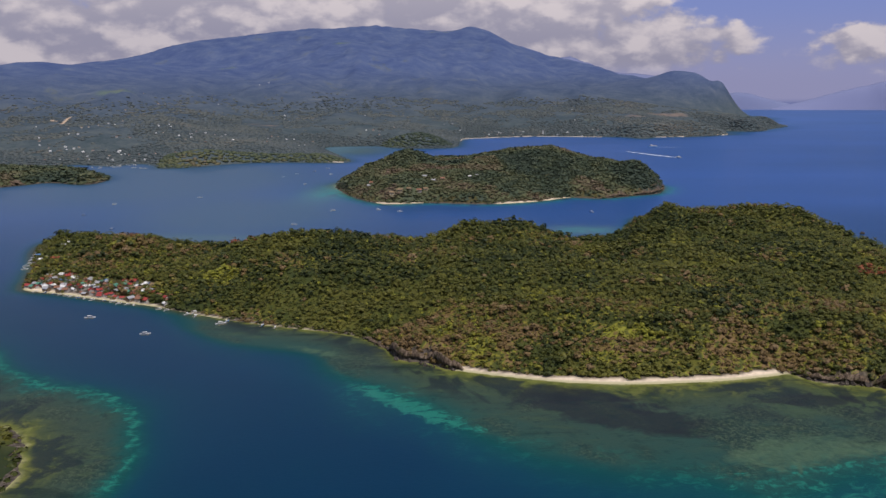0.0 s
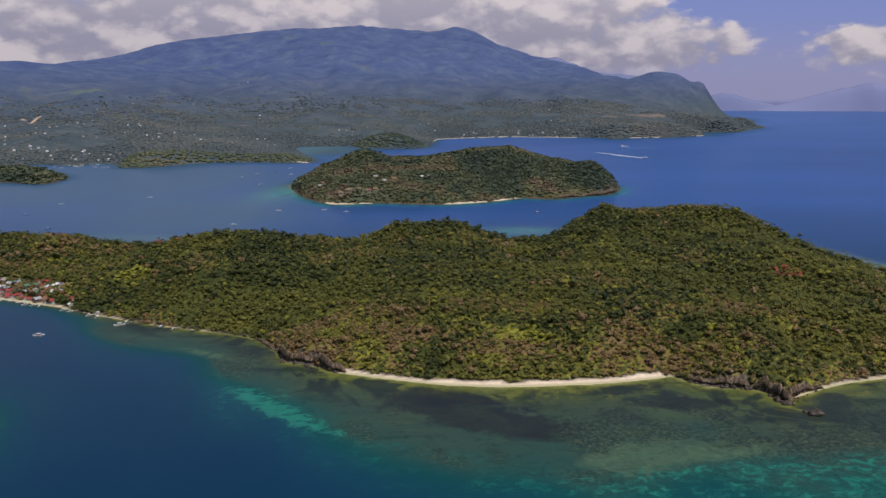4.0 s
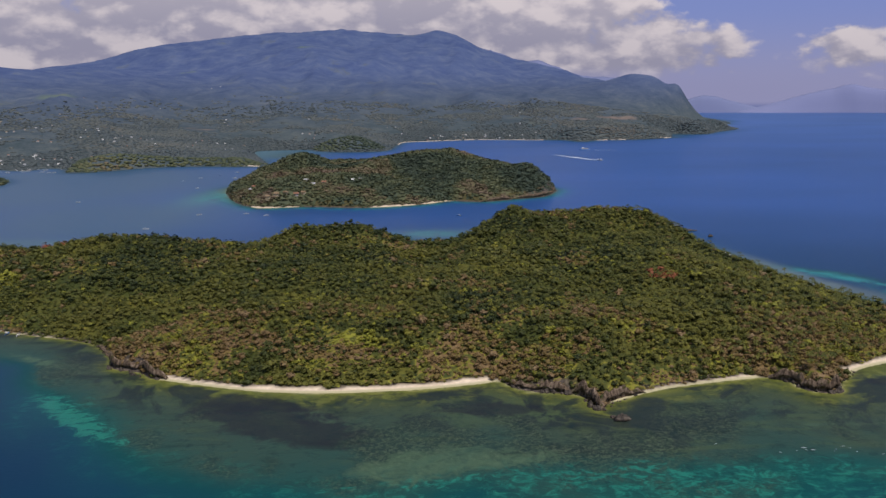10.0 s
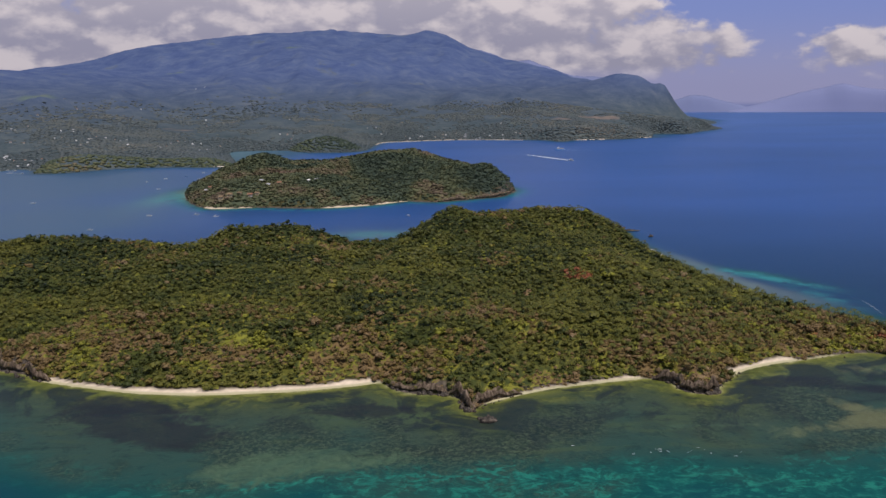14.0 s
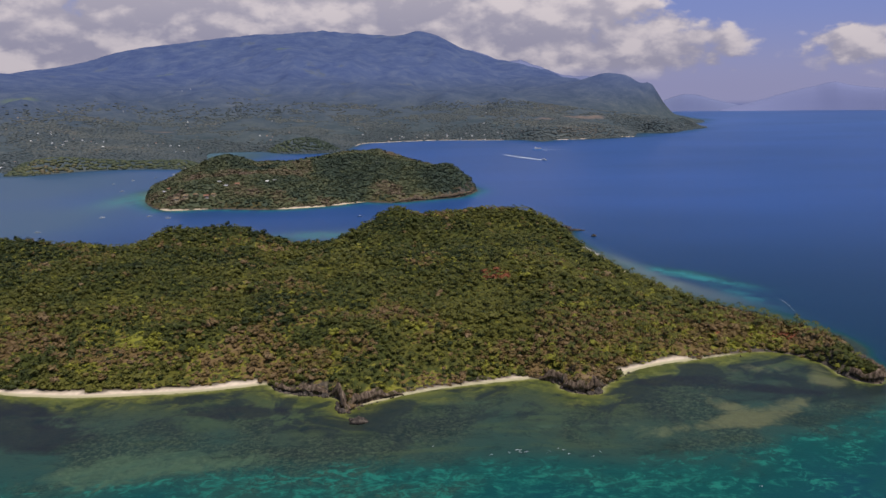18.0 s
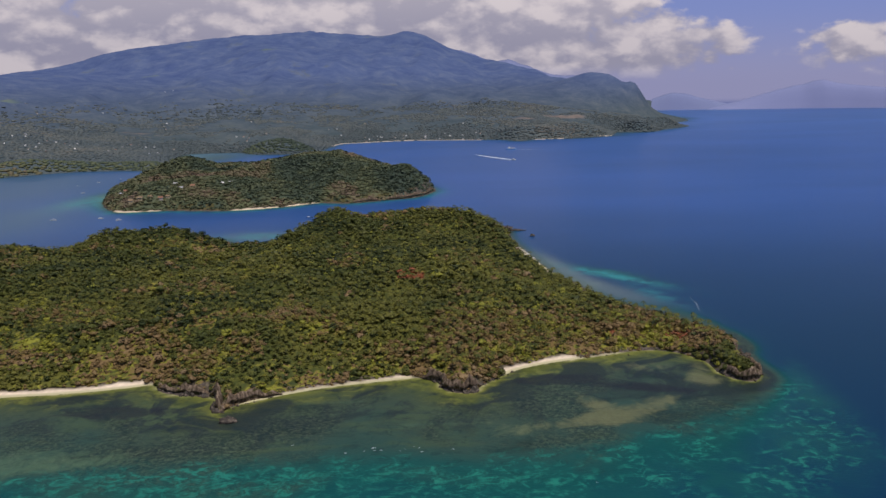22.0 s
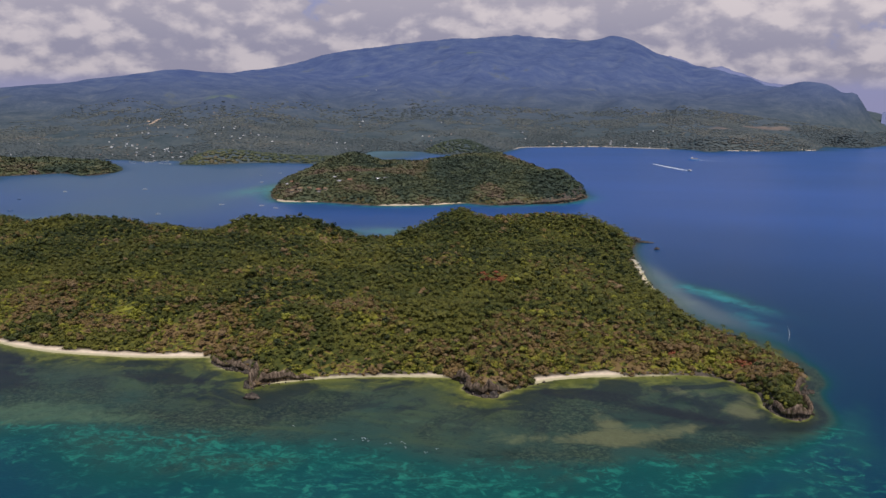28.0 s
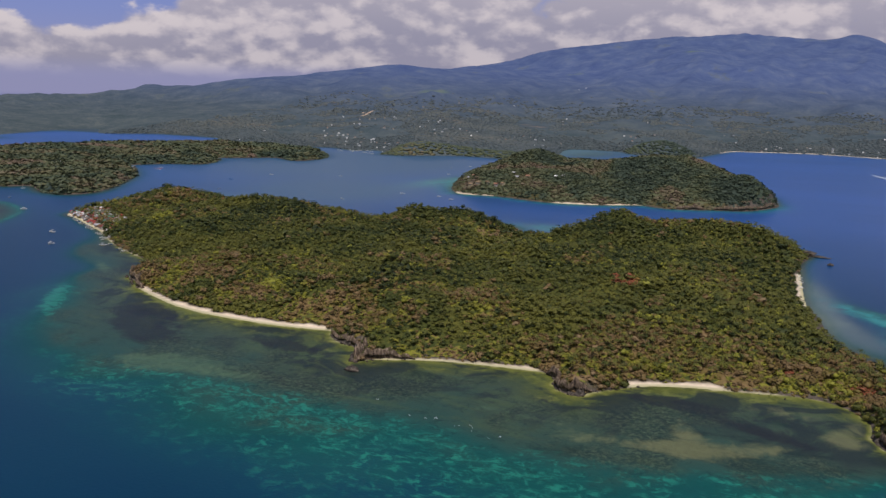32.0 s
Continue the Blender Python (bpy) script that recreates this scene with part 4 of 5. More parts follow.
def other_tint(x, y, rng):
    t = 0.22 + 1.05 * (fbm(x, y, 70, 4, 141, False, 0.6) - 0.5) + rng.normal(0, 0.05, len(x))
    dry = smooth(fbm(x, y, 60, 3, 146), 0.60, 0.72) + hump(x, y, 28, 990, 24, 16) + hump(x, y, -105, 1010, 26, 30) + 0.7 * hump(x, y, 60, 1100, 40, 25)
    return np.clip(t + 0.42 * np.clip(dry, 0, 1), 0.02, 0.92)


def build_other_woods():
    rng = np.random.default_rng(17)
    for name, terrain, step, lo, hi, label in (("second_island_forest", second_t, 4.3, 2.5, 4.8, "dark green forest with brown patches covering the second island"), ("west_island_forest", west_t, 7.6, 4.4, 7.8, "hazy green forest on the western islands"), ("near_island_forest", near_t, 4.6, 1.6, 3.2, "green forest on the small island by the channel")):
        leaf = LEAVES if name == "near_island_forest" else LEAVES_THIN_HAZE
        lift = lambda x, y: 0.65 * step * fbm(x, y, 4 * step, 3, 173, False, 0.6)
        sand_at = lambda x, y: terrain.ask(terrain.extra["sand"], x, y)
        p = spots(terrain, step, 0.8, 19, lambda x, y, d: sand_at(x, y) < 0.4)
        inner = smooth(terrain.ask(terrain.d, p[:, 0], p[:, 1]), 2, 14)
        size = lo + (hi - lo) * rng.random(len(p)) ** 2
        p[:, 2] += lift(p[:, 0], p[:, 1]) * inner - 0.32 * size
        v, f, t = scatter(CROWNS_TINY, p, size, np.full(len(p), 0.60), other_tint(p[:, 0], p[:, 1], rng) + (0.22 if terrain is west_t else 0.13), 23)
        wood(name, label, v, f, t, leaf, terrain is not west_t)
        gx, gy = np.meshgrid(np.arange(terrain.xs[0] + 2, terrain.xs[-1] - 2, 0.9 * step), np.arange(terrain.ys[0] + 2, terrain.ys[-1] - 2, 0.9 * step))
        gx, gy = gx + rng.uniform(-0.25, 0.25, gx.shape) * step, gy + rng.uniform(-0.25, 0.25, gy.shape) * step
        gd = terrain.ask(terrain.d, gx, gy).ravel()
        faces = grid_faces(gx.shape[1], gx.shape[0])
        faces = faces[((gd > 1.5) & (sand_at(gx, gy).ravel() < 0.4))[faces].all(1)]
        used, inv = np.unique(faces, return_inverse=True)
        ux, uy = gx.ravel()[used], gy.ravel()[used]
        uz = terrain.ask(terrain.z, ux, uy) + (lift(ux, uy) - 0.12 * step) * smooth(gd[used], 1.5, 12) + rng.uniform(-0.15, 0.1, len(ux)) * step
        wood(name.replace("forest", "undergrowth"), "bushes and low crowns filling the forest", np.stack([ux, uy, uz], -1), inv.reshape(-1, 4), other_tint(ux, uy, rng), leaf)


build_other_woods()


def build_coast_woods():
    rng = np.random.default_rng(27)
    headland = lambda x, y: ((x > -500) & (x < -165) & (y < 1545)) | (hump(x, y, -60, 1890, 90, 55) > 0.4)
    p = spots(land_t, 7.6, 3, 29, lambda x, y, d: (y < 2800) & (x > -1300) & (x < 1180) & (land_t.ask(land_t.extra["earth"], x, y) < 0.3) & (rng.random(len(x)) < (1.0 * headland(x, y) + 0.95 * (1 - smooth(d, 25, 130)) + 0.85 * smooth(fbm(x, y, 90, 3, 157), 0.30, 0.55) * (1 - smooth(d, 250, 800)))))
    tint = np.clip(0.20 + 0.8 * (fbm(p[:, 0], p[:, 1], 120, 3, 151) - 0.5) + rng.normal(0, 0.07, len(p)) + 0.16 * smooth(land_t.ask(land_t.d, p[:, 0], p[:, 1]), 90, 160) + 0.10 * hump(p[:, 0], p[:, 1], -360, 1470, 200, 55) + 0.25 * hump(p[:, 0], p[:, 1], 560, 2230, 160, 90), 0, 1)
    cape = headland(p[:, 0], p[:, 1])
    size, tall = rng.uniform(8.0, 13.0, len(p)), np.where(cape, 0.55, 0.40)
    p[:, 2] -= 0.56 * size * tall
    for name, label, sel, mat in (("mainland_woodland", "hazy green woodland along the mainland coast", ~cape, LEAVES_HAZE), ("peninsula_forest", "olive and brown forest on the low peninsula", cape, LEAVES_THIN_HAZE)):
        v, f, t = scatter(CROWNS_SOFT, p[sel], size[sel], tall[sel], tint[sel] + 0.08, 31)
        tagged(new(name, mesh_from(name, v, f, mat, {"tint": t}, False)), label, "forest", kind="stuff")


build_coast_woods()


# ---- far ridges in the haze ----
def build_far_ridge(name, points, label, depth, seed, mat):
    line = outline(points, 16, False)
    n = len(line)
    rows = []
    for k, share in enumerate((0.0, 0.35, 0.7, 0.9, 1.0, 0.8, 0.0)):
        shift = depth * (k - 4) / 4
        z = line[:, 2] * share * (1 + 0.10 * (fbm(line[:, 0], line[:, 1] + 25 * k, 160, 5, seed, True) - 0.5) * (share > 0))
        rows.append(np.stack([line[:, 0] + shift * 0.3, line[:, 1] + shift, z], -1))
    me = mesh_from(name, np.concatenate(rows), grid_faces(n, len(rows)), mat, None, False)
    tagged(new(name, me), label, "mountain", kind="structure")


# haze put into the ridges' base colours, near the tone of the low sky
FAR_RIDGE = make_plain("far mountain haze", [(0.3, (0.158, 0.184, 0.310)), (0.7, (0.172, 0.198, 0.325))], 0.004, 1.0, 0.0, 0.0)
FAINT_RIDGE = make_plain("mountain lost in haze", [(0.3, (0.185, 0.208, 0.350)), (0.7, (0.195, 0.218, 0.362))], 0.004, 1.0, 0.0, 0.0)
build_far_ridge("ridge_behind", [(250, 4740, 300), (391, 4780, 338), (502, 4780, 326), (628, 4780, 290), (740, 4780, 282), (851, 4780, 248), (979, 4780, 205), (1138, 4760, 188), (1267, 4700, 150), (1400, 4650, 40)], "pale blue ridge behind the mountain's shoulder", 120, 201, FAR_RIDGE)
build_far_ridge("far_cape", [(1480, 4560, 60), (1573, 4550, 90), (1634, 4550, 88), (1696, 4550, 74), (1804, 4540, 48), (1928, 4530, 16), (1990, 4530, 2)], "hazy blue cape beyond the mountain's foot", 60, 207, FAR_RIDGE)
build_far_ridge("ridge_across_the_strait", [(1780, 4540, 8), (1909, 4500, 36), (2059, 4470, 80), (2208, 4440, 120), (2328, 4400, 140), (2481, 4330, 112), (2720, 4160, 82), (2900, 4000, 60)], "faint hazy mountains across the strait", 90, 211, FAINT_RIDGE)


# ---- things: helpers ----
def part(name, bm, mat, parent, label=""):
    """Links a bmesh as one mesh object under a thing or a part."""
    me = bpy.data.meshes.new(name)
    bm.to_mesh(me)
    bm.free()
    me.materials.append(mat)
    ob = new(name, me)
    ob.parent = parent
    if label:
        tagged(ob, label)
    return ob


def part_arrays(name, v, f, mat, parent, label=""):
    ob = new(name, mesh_from(name, v, f, mat))
    ob.parent = parent
    if label:
        tagged(ob, label)
    return ob


def box(x0, x1, y0, y1, z0, z1, bevel=0.0):
    bm = bmesh.new()
    bmesh.ops.create_cube(bm, size=1.0, matrix=Matrix.Translation(((x0 + x1) / 2, (y0 + y1) / 2, (z0 + z1) / 2)) @ Matrix.Diagonal((x1 - x0, y1 - y0, z1 - z0, 1)))
    if bevel:
        bmesh.ops.bevel(bm, geom=bm.edges[:], offset=bevel, segments=1, affect="EDGES")
    return bm


def tube(points, radius, sides=6):
    """A round bar along a line of points."""
    bm = bmesh.new()
    rings = []
    pts = [Vector(p) for p in points]
    for i, p in enumerate(pts):
        way = (pts[min(i + 1, len(pts) - 1)] - pts[max(i - 1, 0)]).normalized()
        turn = way.to_track_quat("Z", "Y").to_matrix()
        r = radius[i] if isinstance(radius, (list, tuple)) else radius
        rings.append([bm.verts.new(p + turn @ Vector((r * math.cos(2 * math.pi * k / sides), r * math.sin(2 * math.pi * k / sides), 0))) for k in range(sides)])
    for a, b in zip(rings, rings[1:]):
        for k in range(sides):
            bm.faces.new((a[k], a[(k + 1) % sides], b[(k + 1) % sides], b[k]))
    bm.faces.new(rings[0][::-1])
    bm.faces.new(rings[-1])
    return bm


def empty(name, label, category, group=""):
    return tagged(new(name), label, category, group)


def place(x, y, z, turn=0.0, scale=1.0):
    return Matrix.Translation((x, y, z)) @ Matrix.Rotation(turn, 4, "Z") @ Matrix.Diagonal((scale, scale, scale, 1))


def paint(name, color, rough=0.6, wear=0.25, scale=1.2):
    dark = tuple(c * (1 - wear) for c in color)
    return make_plain(name, [(0.3, dark), (0.7, color)], scale, rough, 0.3, 0.15)


WHITE, GREY, RUST, RED = paint("white paint", (0.78, 0.77, 0.74)), paint("weathered tin", (0.36, 0.36, 0.37)), paint("rusty tin", (0.26, 0.13, 0.08)), paint("red roof paint", (0.34, 0.055, 0.045))
GREEN, BLUE, THATCH, CONCRETE = paint("green roof paint", (0.10, 0.28, 0.20)), paint("blue paint", (0.08, 0.20, 0.42)), paint("palm thatch", (0.24, 0.17, 0.10), 0.9), paint("concrete", (0.46, 0.43, 0.39), 0.9)
WOOD, GLASS, BAMBOO = paint("old timber", (0.20, 0.14, 0.09), 0.8), paint("dark window glass", (0.02, 0.025, 0.03), 0.15), paint("bamboo", (0.50, 0.42, 0.26), 0.6)


# ---- single trees along the shore ----
def tree_kind(seed, leaf, label):
    """A broadleaf tree of crown radius about 1."""
    rng = np.random.default_rng(seed)
    t = empty("tree", label, "tree", "trees along the shore")
    lean = rng.uniform(-0.12, 0.12, 2)
    v, f = crown_shape(2, 190, seed + 500, 0.85, 12, 0.16)
    part("trunk", tube([(0, 0, -0.5), (lean[0] * 0.5, lean[1] * 0.5, 0.25), (lean[0], lean[1], 0.85)], [0.10, 0.075, 0.045]), BARK, t)
    for k in range(3):
        a = 2 * math.pi * k / 3 + seed
        part("limb", tube([(lean[0] * 0.4, lean[1] * 0.4, 0.22), (0.32 * math.cos(a), 0.32 * math.sin(a), 0.55), (0.62 * math.cos(a), 0.62 * math.sin(a), 0.75)], [0.05, 0.04, 0.02], 5), BARK, t)
    v[:, 2] += 0.05
    part_arrays("crown", v, f, leaf, t)
    return t


def palm_kind(seed):
    t = empty("coconut_palm", "coconut palm with a slender leaning stem", "palm tree", "palms along the shore")
    v, f = palm_shape(seed, 13)
    stem = f[(f < 16).all(1)]
    part_arrays("trunk", v[:16], stem, BARK, t)
    rest = f[(f >= 16).all(1)] - 16
    for k in range(13):
        sel = rest[(rest >= 12 * k).all(1) & (rest < 12 * k + 12).all(1)] - 12 * k
        part_arrays("frond", v[16 + 12 * k: 28 + 12 * k], sel, LEAVES_PALM, t)
    return t


def copy_scaled(ob, m, first):
    """Places the first, copies the rest; the scale lies in m."""
    if first:
        ob.matrix_basis = m
        return ob
    twin = copy_thing(ob, m)
    twin.matrix_basis = m
    return twin


class Stamp:
    """Puts a kind of thing down again and again."""

    def __init__(self, ob):
        self.ob, self.first = ob, True

    def put(self, x, y, z, turn=0.0, scale=1.0):
        ob = copy_scaled(self.ob, place(x, y, z, turn, scale), self.first)
        self.first = False
        return ob


def ground_of_main(x, y):
    return float(main_t.ask(main_t.z, np.array([x]), np.array([y]))[0])


def build_shore_trees():
    rng = np.random.default_rng(33)
    greens = [Stamp(tree_kind(s, LEAVES_GREEN, "dark green broadleaf tree at the forest edge")) for s in (1, 2)]
    olives = [Stamp(tree_kind(s, LEAVES_OLIVE, "olive-green broadleaf tree above the shore")) for s in (3, 4)]
    dries = [Stamp(tree_kind(s, LEAVES_DRY, "brown dry-season tree above the shore")) for s in (5, 6)]
    for x, y, z in SHORE_TREES:
        t = forest_tint(np.array([x]), np.array([y]), rng)[0]
        kind = greens if t < 0.34 else olives if t < 0.66 else dries
        kind[int(rng.integers(0, 2))].put(x, y, z, rng.uniform(0, 6.28), 1.1 + 1.5 * rng.random() ** 1.7)
    # trees that hang over the rocky stretches of the south coast
    walk_x, walk_y = MAIN[:, 0], MAIN[:, 1]
    run = np.concatenate([[0], np.cumsum(np.hypot(np.diff(walk_x), np.diff(walk_y)))])
    for at in np.arange(0, run[-1], 2.7):
        x, y = float(np.interp(at, run, walk_x)), float(np.interp(at, run, walk_y))
        if y > 440 or x < -50 or float(near_line_all(np.array([x]), np.array([y]))[0]) < 3.5 or rng.random() < 0.18:
            continue
        bare = min(float(near_line(np.array([x]), np.array([y]), np.array(c, float))[0]) for c in CLIFFS) < 2.0
        for row in ((2.4, 4.8) if bare else (1.2, 3.6)):
            if bare and row < 3 and rng.random() < 0.55:
                continue
            ask = lambda u, v: float(main_t.ask(main_t.d, np.array([u]), np.array([v]))[0])
            gx, gy = ask(x + 2, y) - ask(x - 2, y), ask(x, y + 2) - ask(x, y - 2)
            g = math.hypot(gx, gy) + 1e-6
            u, v = x + gx / g * row + rng.normal(0, 0.6), y + gy / g * row + rng.normal(0, 0.6)
            t = forest_tint(np.array([u]), np.array([v]), rng)[0]
            kind = greens if t < 0.34 or rng.random() < 0.25 else olives if t < 0.66 else dries
            kind[int(rng.integers(0, 2))].put(u, v, float(main_t.ask(main_t.z, np.array([u]), np.array([v]))[0]) + 0.2, rng.uniform(0, 6.28), 1.2 + 1.3 * rng.random() ** 1.5)
    palms = [Stamp(palm_kind(s)) for s in (71, 72, 73)]
    row = [(-262 + 5.2 * k + rng.uniform(-2, 2), 556 + rng.uniform(-3, 16) - 2.6 * k) for k in range(18)] + [(-308 + rng.uniform(-8, 14), 596 + 5 * k) for k in range(12)] + [(378 + rng.uniform(-14, 2) - 0.1 * k, 520 + 11 * k) for k in range(22)]
    crest = [(-64 + 7 * k + rng.uniform(-2, 2), 684 + rng.uniform(-4, 4)) for k in range(9)]
    for x, y in crest:
        palms[int(rng.integers(0, 3))].put(x, y, ground_of_main(x, y) - 0.2, rng.uniform(0, 6.28), rng.uniform(2.3, 2.8))
    for x, y in row:
        if float(main_t.ask(main_t.d, np.array([x]), np.array([y]))[0]) > 3:
            palms[int(rng.integers(0, 3))].put(x, y, float(main_t.ask(main_t.z, np.array([x]), np.array([y]))[0]) - 0.2, rng.uniform(0, 6.28), rng.uniform(1.5, 2.2))


build_shore_trees()


# ---- rocks ----
def rock_kind(seed, name="shore_rock", label="dark weathered limestone rock at the waterline"):
    v, f = icosphere(3)
    rng = np.random.default_rng(seed)
    u = v.copy()
    b = rng.normal(size=(9, 3))
    b /= np.linalg.norm(b, axis=1)[:, None]
    r = np.full(len(v), 0.8)
    for q in b:
        r += rng.uniform(-0.22, 0.3) * np.exp(-((1 - u @ q) / 0.10))
    r *= 1 + 0.15 * rng.normal(size=len(v))
    v = u * r[:, None]
    v[:, 2] = np.where(v[:, 2] < -0.35, -0.35 + 0.2 * (v[:, 2] + 0.35), v[:, 2])
    return tagged(new(name, mesh_from(name, v, f, ROCK)), label, "rock", "rocks along the shore")


def build_rocks():
    rng = np.random.default_rng(43)
    kinds = [rock_kind(s) for s in range(5)]
    first = set()
    def put(x, y, z, sx, sy, sz, turn, k):
        m = Matrix.Translation((x, y, z)) @ Matrix.Rotation(turn, 4, "Z") @ Matrix.Diagonal((sx, sy, sz, 1))
        ob = kinds[k] if k not in first else kinds[k].copy()
        if k in first:
            scene.collection.objects.link(ob)
        first.add(k)
        ob.matrix_basis = m
    put(212.4, 323.3, 0.3, 4.0, 2.5, 2.2, 0.2, 0)
    put(209.2, 326.0, 0.1, 1.6, 1.2, 1.0, 1.0, 1)
    put(386, 743, 0.3, 3.2, 2.2, 1.9, 0.4, 2)
    put(374, 775, 0.2, 9.0, 3.2, 1.6, 0.1, 3)
    put(366, 783, 0.6, 6.0, 5.0, 3.0, 0.6, 4)
    # cliff feet and boulder piles, each a stretch of coast: from, to, how many, size
    for (ax, ay), (bx, by), many, size in (((171, 361), (197, 352), 10, 3.0), ((201, 346), (206, 333), 9, 3.0), ((208, 337), (232, 354), 7, 1.3), ((298, 366), (301, 355), 6, 2.8), ((302, 352), (316, 351), 12, 3.2), ((318, 358), (334, 377), 7, 1.4), ((430, 370), (443, 356), 12, 3.2), ((447, 364), (452, 414), 14, 2.8), ((-29, 411), (-20, 393), 8, 2.4), ((-20, 392), (8, 376), 9, 2.2), ((-45, 431), (-29, 412), 5, 1.4), ((368, 393), (410, 403), 8, 1.0)):
        for _ in range(many):
            t = rng.random()
            x, y = ax + (bx - ax) * t + rng.normal(0, 1.0), ay + (by - ay) * t + rng.normal(0, 1.0) + 0.6
            s = size * rng.uniform(0.22, 0.62)
            put(x, y, s * 0.15, s * rng.uniform(0.8, 1.3), s * rng.uniform(0.7, 1.1), s * rng.uniform(0.8, 1.5), rng.uniform(0, 6.28), int(rng.integers(0, 5)))


build_rocks()


# ---- cliff faces ----
def make_cliff():
    m, n = material("cliff limestone")
    p = here(n)
    streak = n.noise(n.add("ShaderNodeMapping", {"Vector": p, "Scale": (1.0, 1.0, 0.22)}).outputs[0], 0.9, 6.0, 0.7)
    col = n.ramp(streak, [(0.34, (0.020, 0.016, 0.013)), (0.46, (0.088, 0.064, 0.045)), (0.56, (0.165, 0.122, 0.086)), (0.70, (0.30, 0.235, 0.175))])
    col = n.mix(n.step(n.noise(p, 0.35, 4.0, 0.6), 0.55, 0.66), col, (0.055, 0.050, 0.020))
    finish(n, col, 0.95, 0.1, streak, 0.9, 0.6)
    return m


CLIFF = make_cliff()


def cliff_face(name, line, height, seed):
    """A broken rock wall with an undercut foot along a stretch of coast."""
    p = outline(line, 14, False)
    way = np.gradient(p, axis=0)
    way /= np.linalg.norm(way, axis=1)[:, None]
    out = np.stack([way[:, 1], -way[:, 0]], -1)   # seaward
    along = np.arange(len(p)) * 0.8
    rough = fbm(along, along * 0 + seed, 7.0, 4, seed, False, 0.65)
    top = height * np.clip(0.30 + 1.5 * (rough - 0.22), 0.4, 1.35)
    fade = np.minimum(1, np.minimum(np.arange(len(p)), np.arange(len(p))[::-1]) / 8.0 + 0.1)
    sway = 3.0 * (fbm(along, along * 0 + 3.3 + seed, 9.0, 3, seed + 20) - 0.5)
    rows = []
    for k, (share, push) in enumerate(((-0.15, -0.7), (0.12, -0.9), (0.30, -1.0), (0.40, 0.1), (0.52, 0.3), (0.68, 0.0), (0.82, -0.3), (0.95, -0.8), (0.7, -1.7), (0.1, -2.6))):
        bump = 1.2 * (fbm(along * 1.0, along * 0 + 2.6 * k + seed, 4.1, 4, seed + 40, False, 0.7) - 0.5)
        q = p + out * (push + sway + bump)[:, None]
        rows.append(np.c_[q, np.maximum(top * fade * share * (1 + 0.12 * (fbm(along, along * 0 + 5 * k, 2.2, 2, seed + 60) - 0.5)), -0.6)])
    tagged(new(name, mesh_from(name, np.concatenate(rows), grid_faces(len(p), len(rows)), CLIFF)), "grey and tan limestone cliff with an undercut foot", "cliff", kind="structure")


for k, (c, h) in enumerate(zip(CLIFFS, (7.4, 8.6, 6.2, 7.6, 7.4, 6.8, 2.4))):
    cliff_face("cliff_%d" % (k + 1), c, h, 300 + 11 * k)
cliff_face("cliff_8", [(192, 993), (216, 1003), (240, 1018), (272, 1036), (290, 1072), (298, 1108)], 7.0, 411)


# ---- boats ----
def bangka(hull_mat, label):
    """An outrigger boat, 6.5 m long, bow towards +x."""
    b = empty("outrigger_boat", label, "boat", "outrigger boats")
    bm = bmesh.new()
    rings = []
    for k in range(9):
        u = -1 + 2 * k / 8
        w = 0.55 * (1 - abs(u) ** 2.6) + 0.03
        top, keel = 0.55 + 0.45 * abs(u) ** 3, -0.25 + 0.30 * abs(u) ** 3
        rings.append([bm.verts.new((3.25 * u, w * sy, z)) for sy, z in ((-1, top), (-0.75, (top + keel) / 2), (0, keel), (0.75, (top + keel) / 2), (1, top))])
    for a, c in zip(rings, rings[1:]):
        for k in range(4):
            bm.faces.new((a[k], c[k], c[k + 1], a[k + 1]))
        bm.faces.new((a[4], c[4], c[0], a[0]))
    part("hull", bm, hull_mat, b)
    canopy = part("canopy", box(-1.5, 1.0, -0.7, 0.7, 1.45, 1.53, 0.03), WHITE, b, "white boat canopy")
    for x in (-1.4, 0.9):
        for y in (-0.5, 0.5):
            part("canopy_post", tube([(x, y, 0.4), (x, y, 1.46)], 0.03, 5), WOOD, canopy)
    for y in (-1.9, 1.9):
        part("outrigger", tube([(-2.3, y, 0.0), (-1.0, y, -0.03), (1.2, y, -0.03), (2.3, y, 0.10)], 0.07), BAMBOO, b, "pale bamboo float")
    for x in (-1.2, 1.3):
        part("boom", tube([(x, -1.95, 0.02), (x, -0.8, 0.62), (x, 0.8, 0.62), (x, 1.95, 0.02)], 0.045), BAMBOO, b)
    return b


